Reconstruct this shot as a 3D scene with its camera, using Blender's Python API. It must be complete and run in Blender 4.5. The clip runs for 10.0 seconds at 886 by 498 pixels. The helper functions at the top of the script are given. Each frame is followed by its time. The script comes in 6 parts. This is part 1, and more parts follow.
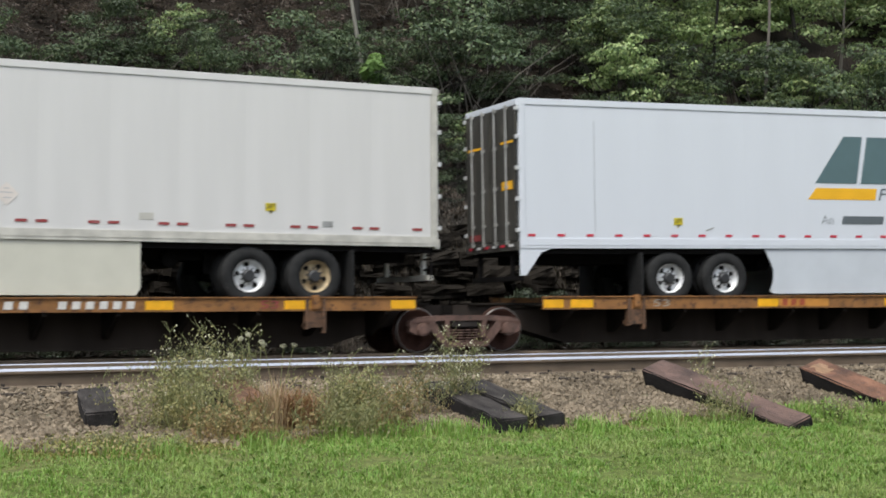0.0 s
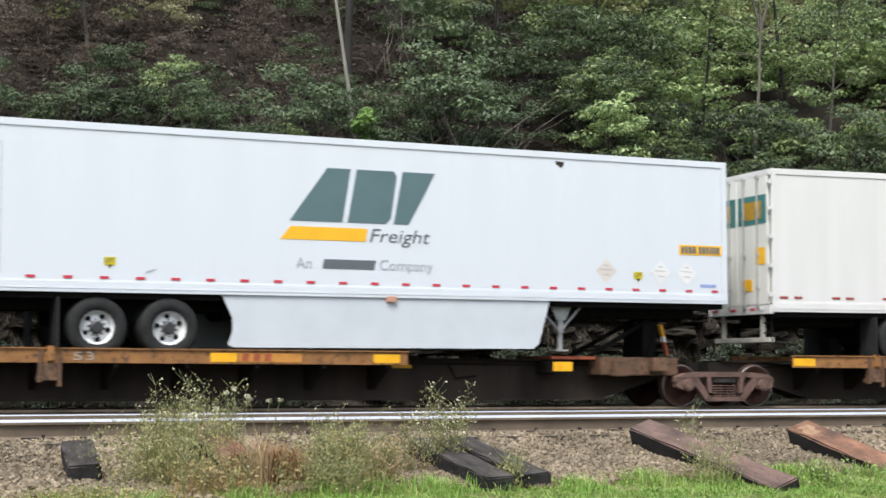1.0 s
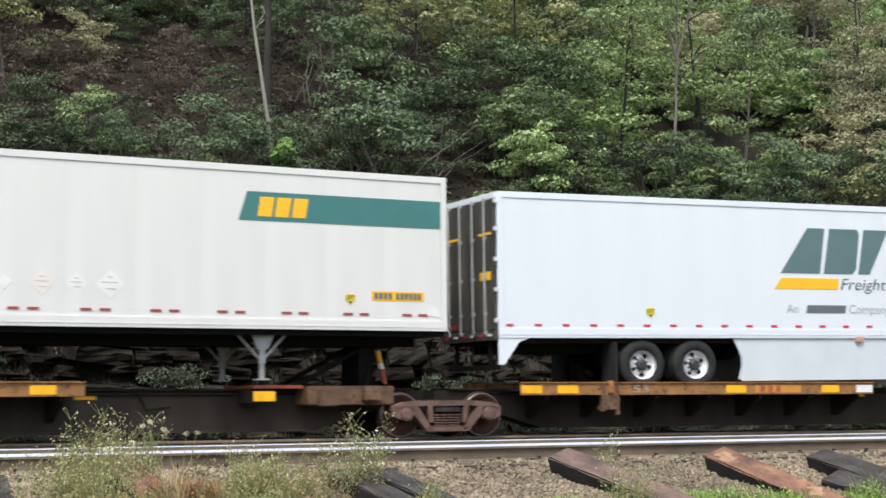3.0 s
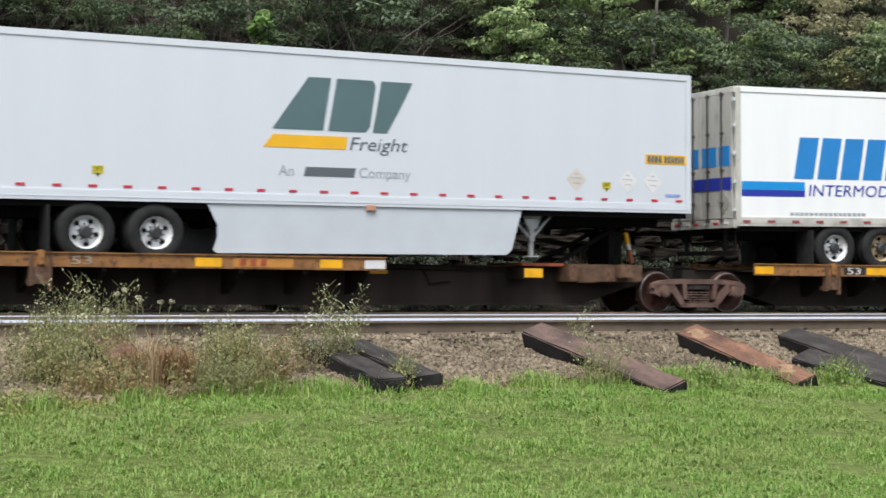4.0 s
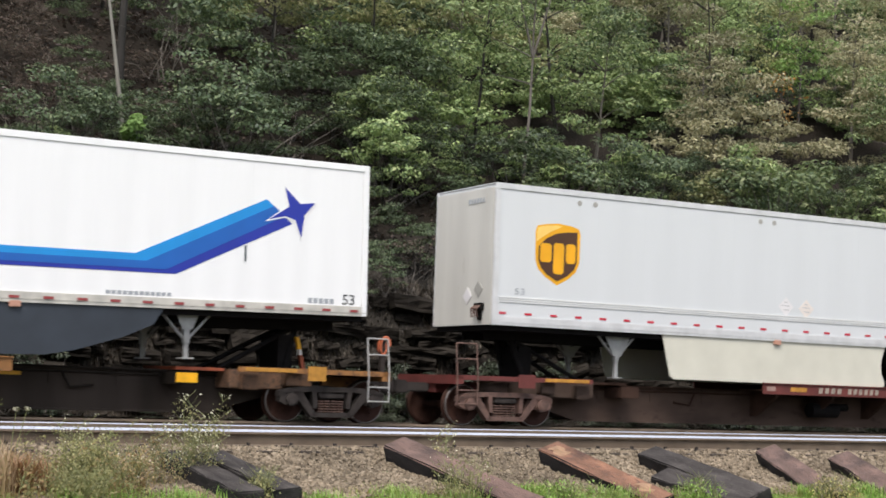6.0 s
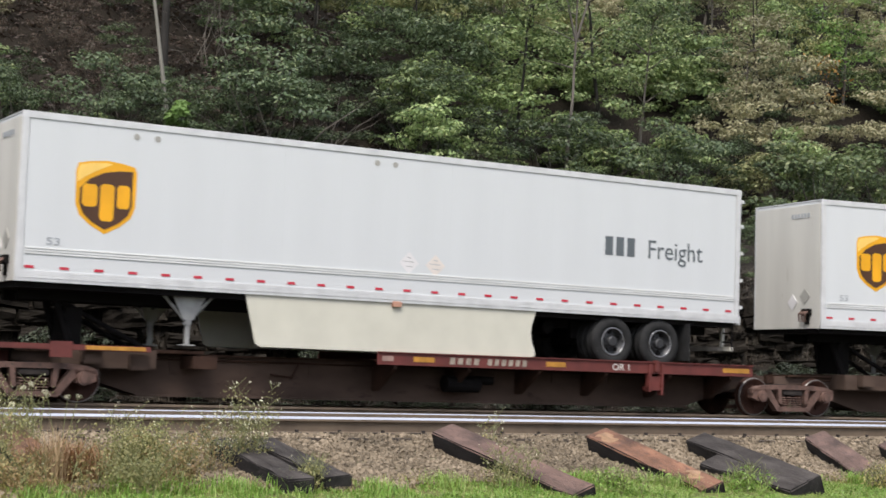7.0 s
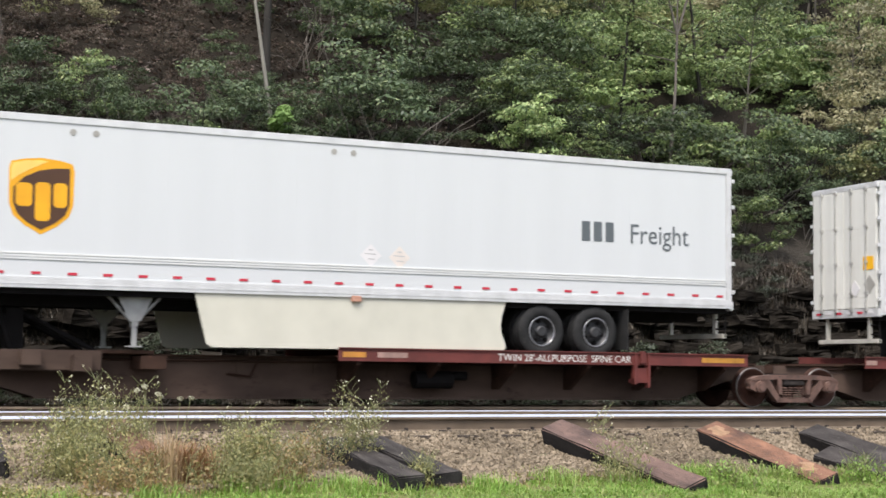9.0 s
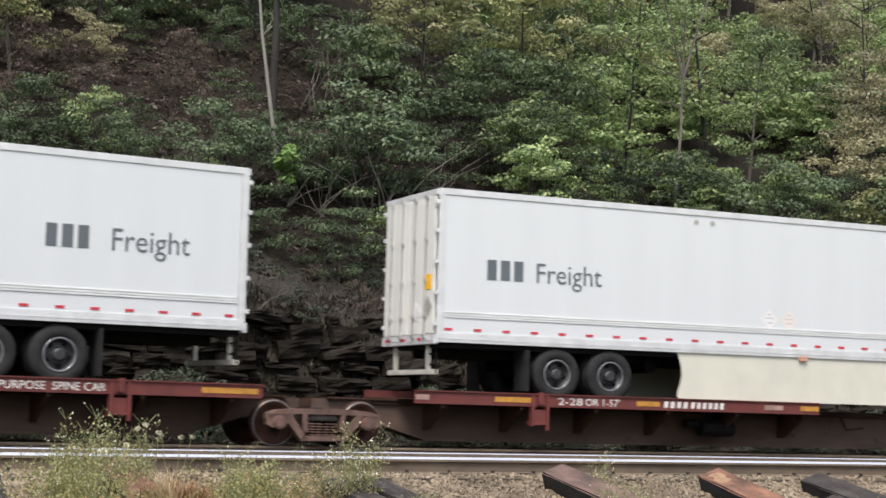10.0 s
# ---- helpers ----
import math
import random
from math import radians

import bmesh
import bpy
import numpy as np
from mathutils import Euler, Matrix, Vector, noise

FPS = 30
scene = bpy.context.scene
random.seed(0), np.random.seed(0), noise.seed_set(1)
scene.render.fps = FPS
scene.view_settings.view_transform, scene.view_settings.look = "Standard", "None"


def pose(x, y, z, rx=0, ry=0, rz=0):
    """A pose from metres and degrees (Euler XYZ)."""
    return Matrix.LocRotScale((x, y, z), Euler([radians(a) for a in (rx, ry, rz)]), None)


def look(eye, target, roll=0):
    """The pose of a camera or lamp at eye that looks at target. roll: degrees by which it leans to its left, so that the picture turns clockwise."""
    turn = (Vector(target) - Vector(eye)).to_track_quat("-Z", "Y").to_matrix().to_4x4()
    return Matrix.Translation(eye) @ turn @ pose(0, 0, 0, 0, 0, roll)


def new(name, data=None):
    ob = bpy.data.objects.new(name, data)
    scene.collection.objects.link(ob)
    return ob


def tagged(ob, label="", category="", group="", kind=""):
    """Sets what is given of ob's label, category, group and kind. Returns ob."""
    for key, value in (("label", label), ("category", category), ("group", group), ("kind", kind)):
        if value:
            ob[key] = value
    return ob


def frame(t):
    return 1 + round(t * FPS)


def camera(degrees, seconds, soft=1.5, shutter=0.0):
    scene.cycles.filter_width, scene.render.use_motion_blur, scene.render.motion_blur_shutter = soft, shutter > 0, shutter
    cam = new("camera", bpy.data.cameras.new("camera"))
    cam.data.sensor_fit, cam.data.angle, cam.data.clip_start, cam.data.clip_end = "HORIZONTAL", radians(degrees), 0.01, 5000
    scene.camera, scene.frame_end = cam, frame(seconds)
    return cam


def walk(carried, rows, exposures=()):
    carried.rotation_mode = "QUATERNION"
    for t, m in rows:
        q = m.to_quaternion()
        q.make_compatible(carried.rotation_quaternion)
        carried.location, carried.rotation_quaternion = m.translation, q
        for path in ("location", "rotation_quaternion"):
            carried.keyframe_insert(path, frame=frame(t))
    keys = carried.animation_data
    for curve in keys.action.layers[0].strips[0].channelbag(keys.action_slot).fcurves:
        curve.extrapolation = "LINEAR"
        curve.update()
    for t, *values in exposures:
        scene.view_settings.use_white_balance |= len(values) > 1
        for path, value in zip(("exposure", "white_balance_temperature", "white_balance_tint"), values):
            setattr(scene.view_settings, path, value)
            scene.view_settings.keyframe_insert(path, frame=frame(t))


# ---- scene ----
# ---------------------------------------------------------------- camera
EYE_Z = 1.6                      # a person's eye over the lawn
LENS = 30.2
CAM = [  # seconds, x, y, z, pitch, roll, yaw
    (0.0, -0.042, -0.006, -0.025, 2.344, 0.467, -1.661),
    (0.5, -0.042, 0.015, 0.001, 4.250, -0.938, -1.740),
    (1.0, -0.036, 0.010, 0.000, 4.216, -0.308, -2.091),
    (1.5, -0.024, -0.010, -0.003, 4.121, -0.263, -3.087),
    (2.0, -0.027, -0.023, 0.010, 5.253, -0.621, -2.986),
    (3.3, 0.002, 0.000, 0.011, 5.201, 0.413, -5.057),
    (3.5, -0.002, 0.012, -0.004, 3.931, 0.102, -4.675),
    (4.0, 0.012, 0.027, -0.041, 1.016, -0.589, -5.626),
    (4.5, 0.012, 0.014, -0.027, 2.098, -0.171, -5.743),
    (5.0, 0.016, -0.012, -0.017, 3.023, 0.307, -6.188),
    (5.5, 0.062, 0.001, -0.007, 3.754, -0.109, -9.800),
    (6.0, 0.060, -0.030, 0.004, 4.907, -1.847, -10.183),
    (6.2, 0.058, 0.006, 0.015, 5.464, -2.129, -9.645),
    (7.3, -0.035, 0.005, 0.033, 4.056, -1.898, -8.485),
    (7.5, -0.048, 0.001, 0.025, 4.873, -2.462, -7.871),
    (8.0, 0.012, -0.003, 0.019, 5.776, -0.146, -5.918),
    (8.5, 0.006, -0.017, -0.004, 4.053, -0.363, -5.518),
    (9.0, 0.000, -0.007, -0.001, 4.223, -0.697, -4.980),
    (9.5, -0.004, -0.001, 0.011, 5.167, -1.094, -4.701),
    (10.0, -0.003, -0.012, 0.016, 5.632, -1.564, -4.933),
]
cam = camera(LENS, 10.0, soft=1.6, shutter=0.15)
GAIN = 0.93
EXPOSURE = [(0.0, -0.36), (0.5, 0.0), (1.0, 0.12), (2.0, 0.17), (3.5, 0.03), (4.0, -0.15), (4.5, -0.27), (5.0, -0.15), (5.5, -0.10), (6.0, -0.09), (7.5, -0.12), (8.0, 0.10), (8.5, 0.16), (10.0, 0.04)]
walk(cam, [(t, pose(x, y, EYE_Z + z, 90 + p, r, yw)) for t, x, y, z, p, r, yw in CAM], [(t, GAIN + e, 6400 if t < 5.7 else 6560, 8.0 if t < 5.7 else 12.5) for t, e in EXPOSURE])

# ---------------------------------------------------------------- light
world = bpy.data.worlds.new("overcast_sky")
scene.world = world
world.use_nodes = True
wn = world.node_tree.nodes
sky = wn.new("ShaderNodeTexSky")
sky.sky_type, sky.sun_disc = "NISHITA", False
sky.sun_elevation, sky.sun_rotation = radians(58), radians(199)
sky.air_density, sky.dust_density, sky.ozone_density = 1.0, 4.0, 1.0
soft_sky = wn.new("ShaderNodeMix")
soft_sky.data_type = "RGBA"
soft_sky.inputs[0].default_value = 0.65
soft_sky.inputs[7].default_value = (7.4, 8.0, 8.9, 1)
world.node_tree.links.new(sky.outputs[0], soft_sky.inputs[6])
world.node_tree.links.new(soft_sky.outputs[2], wn["Background"].inputs[0])
wn["Background"].inputs[1].default_value = 0.10
sun_data = bpy.data.lights.new("sun", "SUN")
sun_data.energy, sun_data.angle, sun_data.color = 2.3, radians(25), (1.0, 0.97, 0.92)
sun = new("sun", sun_data)
sun.matrix_world = look((-14, -39, 66), (0, 0, 0))

# ---------------------------------------------------------------- plan of the curve
BEND_R = 175.57                          # radius of the train's track
CENTRE = Vector((68.892, -129.858))
HEAD0 = 23.1036                          # heading at s = 0, degrees
RAIL_Z = EYE_Z - 0.709                   # rail top of the train's track
NEAR_W, NEAR_Z = 13.245, EYE_Z - 0.458   # the empty track on the inside of the curve
SPEED, SLOWING = 11.131, -0.030
SWAY = [(0, .107), (.5, -.075), (1, -.066), (1.5, -.045), (2, .023), (3.3, -.009), (3.5, .034), (4, .036), (4.5, .374), (5, .37),
        (5.5, -.033), (6, -.059), (6.2, -.077), (7.3, .046), (7.5, .037), (8, .004), (8.5, -.052), (9, -.027), (9.5, .268), (10, -.158)]


def heading(s):
    return HEAD0 - math.degrees(s / BEND_R)


def at(s, w, z=0.0):
    """World place from the way s along the train's track, w metres inside it."""
    h = radians(heading(s))
    r = BEND_R - w
    return Vector((CENTRE.x - r * math.sin(h), CENTRE.y + r * math.cos(h), z))


def along(s, w, z=0.0, tilt=0.0):
    p = at(s, w, z)
    return pose(p.x, p.y, p.z, 0, tilt, heading(s))


GROUND = ((-900, 70.0), (-120, 70.0), (-80, 48.0), (-35, 22.5), (-12, 8.6), (-7.0, 4.6), (-6.2, 3.9), (-5.2, 0.75), (-4.0, 0.55), (-3.0, 0.62), (-1.6, 0.70),
          (11.6, 0.93), (14.35, 0.945), (15.2, 0.76), (16.4, 0.62), (17.5, 0.52), (20.0, 0.20), (24.0, 0.0), (175.0, 0.0))


def ground_z(s, w):
    zs = float(np.interp(w, [g[0] for g in GROUND], [g[1] for g in GROUND]))
    if w < -7:                    # the bowl of hills opens on the far side of the bend
        zs = 4.6 + (zs - 4.6) * (0.25 + 0.75 * max(0.0, math.cos(radians(heading(s) - 15))) ** 0.6)
    if w < -4.6:
        k = min(1.0, (-w - 4.6) / 2.5)
        zs += k * (0.9 * noise.noise((s * 0.13, w * 0.16, 1.0)) + 0.35 * noise.noise((s * 0.6, w * 0.6, 4.0)))
    return zs


# ---------------------------------------------------------------- materials
def mat(name, colour, rough=0.55, metal=0.0, var=0.18, scale=2.0, stretch=(1, 1, 1), fine=0.0, bump=0.0, bump_scale=60, second=None, second_at=0.6, spec=0.5):
    """Paint, metal, wood or stone: a base colour with broad stains, fine grain and relief at real size."""
    m = bpy.data.materials.new(name)
    m.use_nodes = True
    t = m.node_tree
    n, ln = t.nodes, t.links.new
    bsdf = n["Principled BSDF"]
    co = n.new("ShaderNodeTexCoord")
    mp = n.new("ShaderNodeMapping")
    mp.inputs["Scale"].default_value = stretch
    ln(co.outputs["Object"], mp.inputs[0])
    broad = n.new("ShaderNodeTexNoise")
    broad.inputs["Scale"].default_value, broad.inputs["Detail"].default_value = scale, 5
    ln(mp.outputs[0], broad.inputs["Vector"])
    ramp = n.new("ShaderNodeValToRGB")
    a = [c * (1 - var) for c in colour]
    b = [min(1, c * (1 + var)) for c in colour]
    ramp.color_ramp.elements[0].position, ramp.color_ramp.elements[0].color = 0.3, (*a, 1)
    ramp.color_ramp.elements[1].position, ramp.color_ramp.elements[1].color = 0.7, (*b, 1)
    ln(broad.outputs["Fac"], ramp.inputs[0])
    out = ramp.outputs[0]
    if second:
        spots = n.new("ShaderNodeTexNoise")
        spots.inputs["Scale"].default_value, spots.inputs["Detail"].default_value, spots.inputs["Roughness"].default_value = scale * 3.1, 8, 0.7
        ln(mp.outputs[0], spots.inputs["Vector"])
        edge = n.new("ShaderNodeValToRGB")
        edge.color_ramp.elements[0].position, edge.color_ramp.elements[1].position = second_at, min(1, second_at + 0.12)
        ln(spots.outputs["Fac"], edge.inputs[0])
        mix = n.new("ShaderNodeMix")
        mix.data_type = "RGBA"
        ln(edge.outputs[0], mix.inputs[0])
        ln(out, mix.inputs[6])
        mix.inputs[7].default_value = (*second, 1)
        out = mix.outputs[2]
    if fine:
        info = n.new("ShaderNodeObjectInfo")
        geo = n.new("ShaderNodeNewGeometry")
        add = n.new("ShaderNodeMath")
        add.operation = "ADD"
        ln(info.outputs["Random"], add.inputs[0])
        ln(geo.outputs["Random Per Island"], add.inputs[1])
        mr = n.new("ShaderNodeMapRange")
        mr.inputs["From Max"].default_value = 2.0
        mr.inputs["To Min"].default_value, mr.inputs["To Max"].default_value = 1 - fine, 1 + fine
        ln(add.outputs[0], mr.inputs["Value"])
        hsv = n.new("ShaderNodeHueSaturation")
        ln(mr.outputs[0], hsv.inputs["Value"])
        ln(out, hsv.inputs["Color"])
        out = hsv.outputs[0]
    ln(out, bsdf.inputs["Base Color"])
    bsdf.inputs["Roughness"].default_value, bsdf.inputs["Metallic"].default_value = rough, metal
    bsdf.inputs["Specular IOR Level"].default_value = spec
    if bump:
        grain = n.new("ShaderNodeTexNoise")
        grain.inputs["Scale"].default_value, grain.inputs["Detail"].default_value = bump_scale, 6
        ln(mp.outputs[0], grain.inputs["Vector"])
        bm_node = n.new("ShaderNodeBump")
        bm_node.inputs["Strength"].default_value, bm_node.inputs["Distance"].default_value = bump, 0.02
        ln(grain.outputs["Fac"], bm_node.inputs["Height"])
        ln(bm_node.outputs[0], bsdf.inputs["Normal"])
    return m


def leaf_mat(name, colours, glow=0.35, spread=(0.62, 1.42), patch=None):
    """Leaves: each leaf and each plant a shade of its own, some light passing through."""
    m = bpy.data.materials.new(name)
    m.use_nodes = True
    t = m.node_tree
    n, ln = t.nodes, t.links.new
    bsdf, outn = n["Principled BSDF"], n["Material Output"]
    geo, info = n.new("ShaderNodeNewGeometry"), n.new("ShaderNodeObjectInfo")
    ramp = n.new("ShaderNodeValToRGB")
    ramp.color_ramp.elements.remove(ramp.color_ramp.elements[1])
    for i, c in enumerate(colours):
        e = ramp.color_ramp.elements[0] if i == 0 else ramp.color_ramp.elements.new(i / (len(colours) - 1))
        e.position, e.color = i / max(1, len(colours) - 1), (*c, 1)
    ln(geo.outputs["Random Per Island"], ramp.inputs[0])
    hsv = n.new("ShaderNodeHueSaturation")
    mr = n.new("ShaderNodeMapRange")
    mr.inputs["To Min"].default_value, mr.inputs["To Max"].default_value = spread
    ln(info.outputs["Random"], mr.inputs["Value"])
    ln(mr.outputs[0], hsv.inputs["Value"])
    tint = ramp.outputs[0]
    if patch:                     # worn or lush patches a metre or two across
        co, spots, soft, mixer = n.new("ShaderNodeTexCoord"), n.new("ShaderNodeTexNoise"), n.new("ShaderNodeValToRGB"), n.new("ShaderNodeMix")
        spots.inputs["Scale"].default_value, spots.inputs["Detail"].default_value = patch[0], 4
        ln(co.outputs["Object"], spots.inputs["Vector"])
        soft.color_ramp.elements[0].position, soft.color_ramp.elements[1].position = 0.46, 0.66
        soft.color_ramp.elements[1].color = (0.55, 0.55, 0.55, 1)
        ln(spots.outputs["Fac"], soft.inputs[0])
        mixer.data_type = "RGBA"
        ln(soft.outputs[0], mixer.inputs[0])
        ln(tint, mixer.inputs[6])
        mixer.inputs[7].default_value = (*patch[1], 1)
        tint = mixer.outputs[2]
    ln(tint, hsv.inputs["Color"])
    bsdf.inputs["Roughness"].default_value = 0.55
    ln(hsv.outputs[0], bsdf.inputs["Base Color"])
    tr = n.new("ShaderNodeBsdfTranslucent")
    ln(hsv.outputs[0], tr.inputs["Color"])
    mix = n.new("ShaderNodeMixShader")
    mix.inputs[0].default_value = glow
    ln(bsdf.outputs[0], mix.inputs[1])
    ln(tr.outputs[0], mix.inputs[2])
    ln(mix.outputs[0], outn.inputs["Surface"])
    return m


STREAK = (1, 1, 0.12)
M_WHITE = mat("white_trailer_paint", (0.615, 0.638, 0.68), 0.4, var=0.03, scale=1.2, stretch=STREAK, fine=0.002, bump=0.04, bump_scale=4)
M_CREAM = mat("cream_trailer_paint", (0.622, 0.608, 0.592), 0.45, var=0.045, scale=1.5, stretch=STREAK, fine=0.002, bump=0.05, bump_scale=4, second=(0.58, 0.556, 0.515), second_at=0.66)
M_MARTEN = mat("bright_white_paint", (0.82, 0.82, 0.815), 0.4, var=0.04, scale=1.6, stretch=STREAK, fine=0.002, bump=0.05, bump_scale=4, second=(0.70, 0.68, 0.62), second_at=0.70)
M_GREYW = mat("pale_grey_trailer_paint", (0.592, 0.608, 0.615), 0.42, var=0.025, scale=1.3, stretch=STREAK, fine=0.002, bump=0.04, bump_scale=4)
M_ALU = mat("weathered_aluminium_rail", (0.626, 0.626, 0.626), 0.45, 0.25, var=0.1, scale=3, bump=0.05)
M_ALU_D = mat("grimy_rail", (0.50, 0.48, 0.43), 0.6, 0.1, var=0.2, scale=3, bump=0.05)
M_STEELDOOR = mat("dark_grimy_doors", (0.082, 0.077, 0.069), 0.4, 0.3, var=0.4, scale=2.0, stretch=STREAK, second=(0.16, 0.14, 0.11), second_at=0.55)
M_WDOOR = mat("white_grimy_doors", (0.70, 0.69, 0.64), 0.5, var=0.12, scale=2.0, stretch=STREAK, second=(0.38, 0.34, 0.27), second_at=0.62)
M_GDOOR = mat("grimy_cream_doors", (0.46, 0.44, 0.40), 0.5, var=0.2, scale=2.0, stretch=STREAK, second=(0.16, 0.14, 0.11), second_at=0.56)
M_ROD = mat("galvanised_rod", (0.46, 0.45, 0.43), 0.45, 0.5, var=0.15)
M_SKIRT_W = mat("white_skirt", (0.522, 0.550, 0.585), 0.5, var=0.05, scale=1.5)
M_SKIRT_C = mat("cream_skirt", (0.574, 0.557, 0.470), 0.5, var=0.06, scale=1.5)
M_SKIRT_D = mat("charcoal_skirt", (0.030, 0.037, 0.048), 0.5, var=0.15, scale=2)
M_UNDER = mat("black_underframe", (0.008, 0.007, 0.007), 0.75, var=0.35, scale=4, bump=0.1, spec=0.12)
M_TYRE = mat("tyre_rubber", (0.025, 0.025, 0.025), 0.8, var=0.25, scale=5, bump=0.15, bump_scale=40, second=(0.07, 0.065, 0.06), second_at=0.62, spec=0.12)
M_RIM_W = mat("white_wheel_rim", (0.72, 0.72, 0.72), 0.4, 0.2, var=0.12, scale=6)
M_RIM_T = mat("rusty_tan_rim", (0.42, 0.32, 0.19), 0.55, 0.1, var=0.3, scale=8, second=(0.6, 0.55, 0.45), second_at=0.62)
M_RIM_D = mat("dark_steel_rim", (0.045, 0.045, 0.047), 0.5, 0.4, var=0.25, scale=6)
M_RING = mat("polished_ring", (0.24, 0.24, 0.25), 0.3, 0.7, var=0.1)
M_LEG = mat("grey_landing_leg", (0.336, 0.336, 0.328), 0.5, 0.2, var=0.2, scale=4)
M_RED = mat("red_reflector", (0.50, 0.03, 0.055), 0.35, var=0.1)
M_DULLRED = mat("dull_red_reflector", (0.28, 0.05, 0.05), 0.45, var=0.2)
M_AMBER = mat("faded_amber_marker", (0.46, 0.25, 0.18), 0.3, var=0.1)
M_TEAL = mat("slate_green_lettering", (0.085, 0.14, 0.15), 0.5, var=0.06)
M_TEXTG = mat("grey_lettering", (0.10, 0.115, 0.125), 0.5, var=0.05)
M_PALEG = mat("pale_grey_lettering", (0.32, 0.34, 0.36), 0.5, var=0.05)
M_YELLOW = mat("orange_yellow_vinyl", (0.80, 0.42, 0.015), 0.45, var=0.05)
M_BANDG = mat("teal_band", (0.045, 0.16, 0.155), 0.5, var=0.06)
M_BLUE = mat("mid_blue_vinyl", (0.02, 0.20, 0.52), 0.4, var=0.05)
M_LBLUE = mat("light_blue_vinyl", (0.01, 0.25, 0.62), 0.4, var=0.05)
M_MBLUE = mat("deep_blue_vinyl", (0.012, 0.11, 0.42), 0.4, var=0.05)
M_PALEB = mat("pale_blue_label", (0.25, 0.32, 0.58), 0.45, var=0.15, scale=9)
M_NAVY = mat("royal_blue_vinyl", (0.02, 0.035, 0.32), 0.4, var=0.05)
M_BROWN = mat("brown_shield", (0.07, 0.03, 0.014), 0.4, var=0.1)
M_GOLD = mat("gold_shield", (0.75, 0.36, 0.01), 0.4, var=0.1)
M_PLACW = mat("white_placard", (0.69, 0.67, 0.67), 0.45, var=0.06)
M_PLACY = mat("faded_placard", (0.65, 0.59, 0.54), 0.5, var=0.12)
M_PLACG = mat("grey_placard", (0.33, 0.32, 0.29), 0.5, var=0.12)
M_LIFT = mat("lift_label_yellow", (0.62, 0.50, 0.02), 0.5, var=0.1)
M_INK = mat("black_ink", (0.02, 0.02, 0.02), 0.5, var=0.05)
M_WAGY = mat("yellow_brown_wagon_paint", (0.255, 0.115, 0.034), 0.7, var=0.3, scale=2.2, bump=0.12, second=(0.07, 0.032, 0.018), second_at=0.52)
M_BEAM = mat("grimy_brown_beam", (0.042, 0.033, 0.027), 0.8, var=0.35, scale=1.2, stretch=STREAK, bump=0.12, second=(0.065, 0.043, 0.030), second_at=0.62, spec=0.12)
M_WAGD = mat("grimy_wagon_steel", (0.020, 0.016, 0.013), 0.75, var=0.4, scale=2.5, bump=0.12, second=(0.075, 0.04, 0.024), second_at=0.62, spec=0.12)
M_WAGB = mat("black_patch_paint", (0.014, 0.013, 0.013), 0.7, var=0.2)
M_WAGR = mat("oxide_red_wagon_paint", (0.120, 0.026, 0.021), 0.65, var=0.25, scale=2.2, bump=0.12, second=(0.075, 0.03, 0.02), second_at=0.6)
M_WAGRD = mat("rusty_brown_spine", (0.045, 0.025, 0.018), 0.75, var=0.35, scale=2.5, bump=0.12, second=(0.12, 0.055, 0.035), second_at=0.6, spec=0.12)
M_PLATE = mat("red_orange_plate", (0.32, 0.075, 0.03), 0.6, var=0.3, scale=3, second=(0.12, 0.05, 0.03), second_at=0.6)
M_YPATCH = mat("yellow_reflective_patch", (0.80, 0.40, 0.01), 0.45, var=0.12, scale=5)
M_YOLD = mat("faded_amber_patch", (0.42, 0.20, 0.03), 0.55, var=0.25, scale=6)
M_WTEXT = mat("white_stencil", (0.62, 0.60, 0.56), 0.6, var=0.12, scale=8)
M_TRUCK = mat("rusty_truck_casting", (0.125, 0.072, 0.056), 0.75, 0.1, var=0.35, scale=4, bump=0.15, second=(0.055, 0.04, 0.035), second_at=0.55)
M_TRUCKD = mat("dark_truck_casting", (0.040, 0.034, 0.031), 0.75, 0.1, var=0.35, scale=4, bump=0.15, spec=0.12)
M_WHEEL = mat("brown_rail_wheel", (0.047, 0.023, 0.017), 0.65, 0.3, var=0.3, scale=5, spec=0.12)
M_TREAD = mat("worn_wheel_tread", (0.22, 0.20, 0.185), 0.35, 0.8, var=0.2)
M_RAILTOP = mat("polished_rail_head", (0.78, 0.765, 0.79), 0.26, 0.95, var=0.06, scale=2, stretch=(0.2, 3, 1))
M_RAIL = mat("rusty_rail_side", (0.135, 0.100, 0.070), 0.8, 0.1, var=0.25, scale=3, bump=0.1)
M_TIE = mat("old_track_tie", (0.059, 0.045, 0.035), 0.9, var=0.35, scale=3, stretch=(6, 1, 1), bump=0.3, fine=0.2)
M_TIE_K = mat("creosote_and_shade_tie_side", (0.026, 0.024, 0.024), 0.85, var=0.5, scale=3, stretch=(0.7, 3, 3), bump=0.5, bump_scale=24, second=(0.075, 0.066, 0.062), second_at=0.58, spec=0.12)
M_TIE_G = mat("greyed_lit_tie_top", (0.050, 0.044, 0.041), 0.9, var=0.5, scale=3, stretch=(0.7, 3, 3), bump=0.5, bump_scale=24, second=(0.13, 0.115, 0.105), second_at=0.60, spec=0.12)
M_SCAR = mat("pale_split_wood", (0.25, 0.15, 0.085), 0.85, var=0.3, scale=9, stretch=(0.5, 3, 3), bump=0.4, second=(0.24, 0.14, 0.08), second_at=0.58)
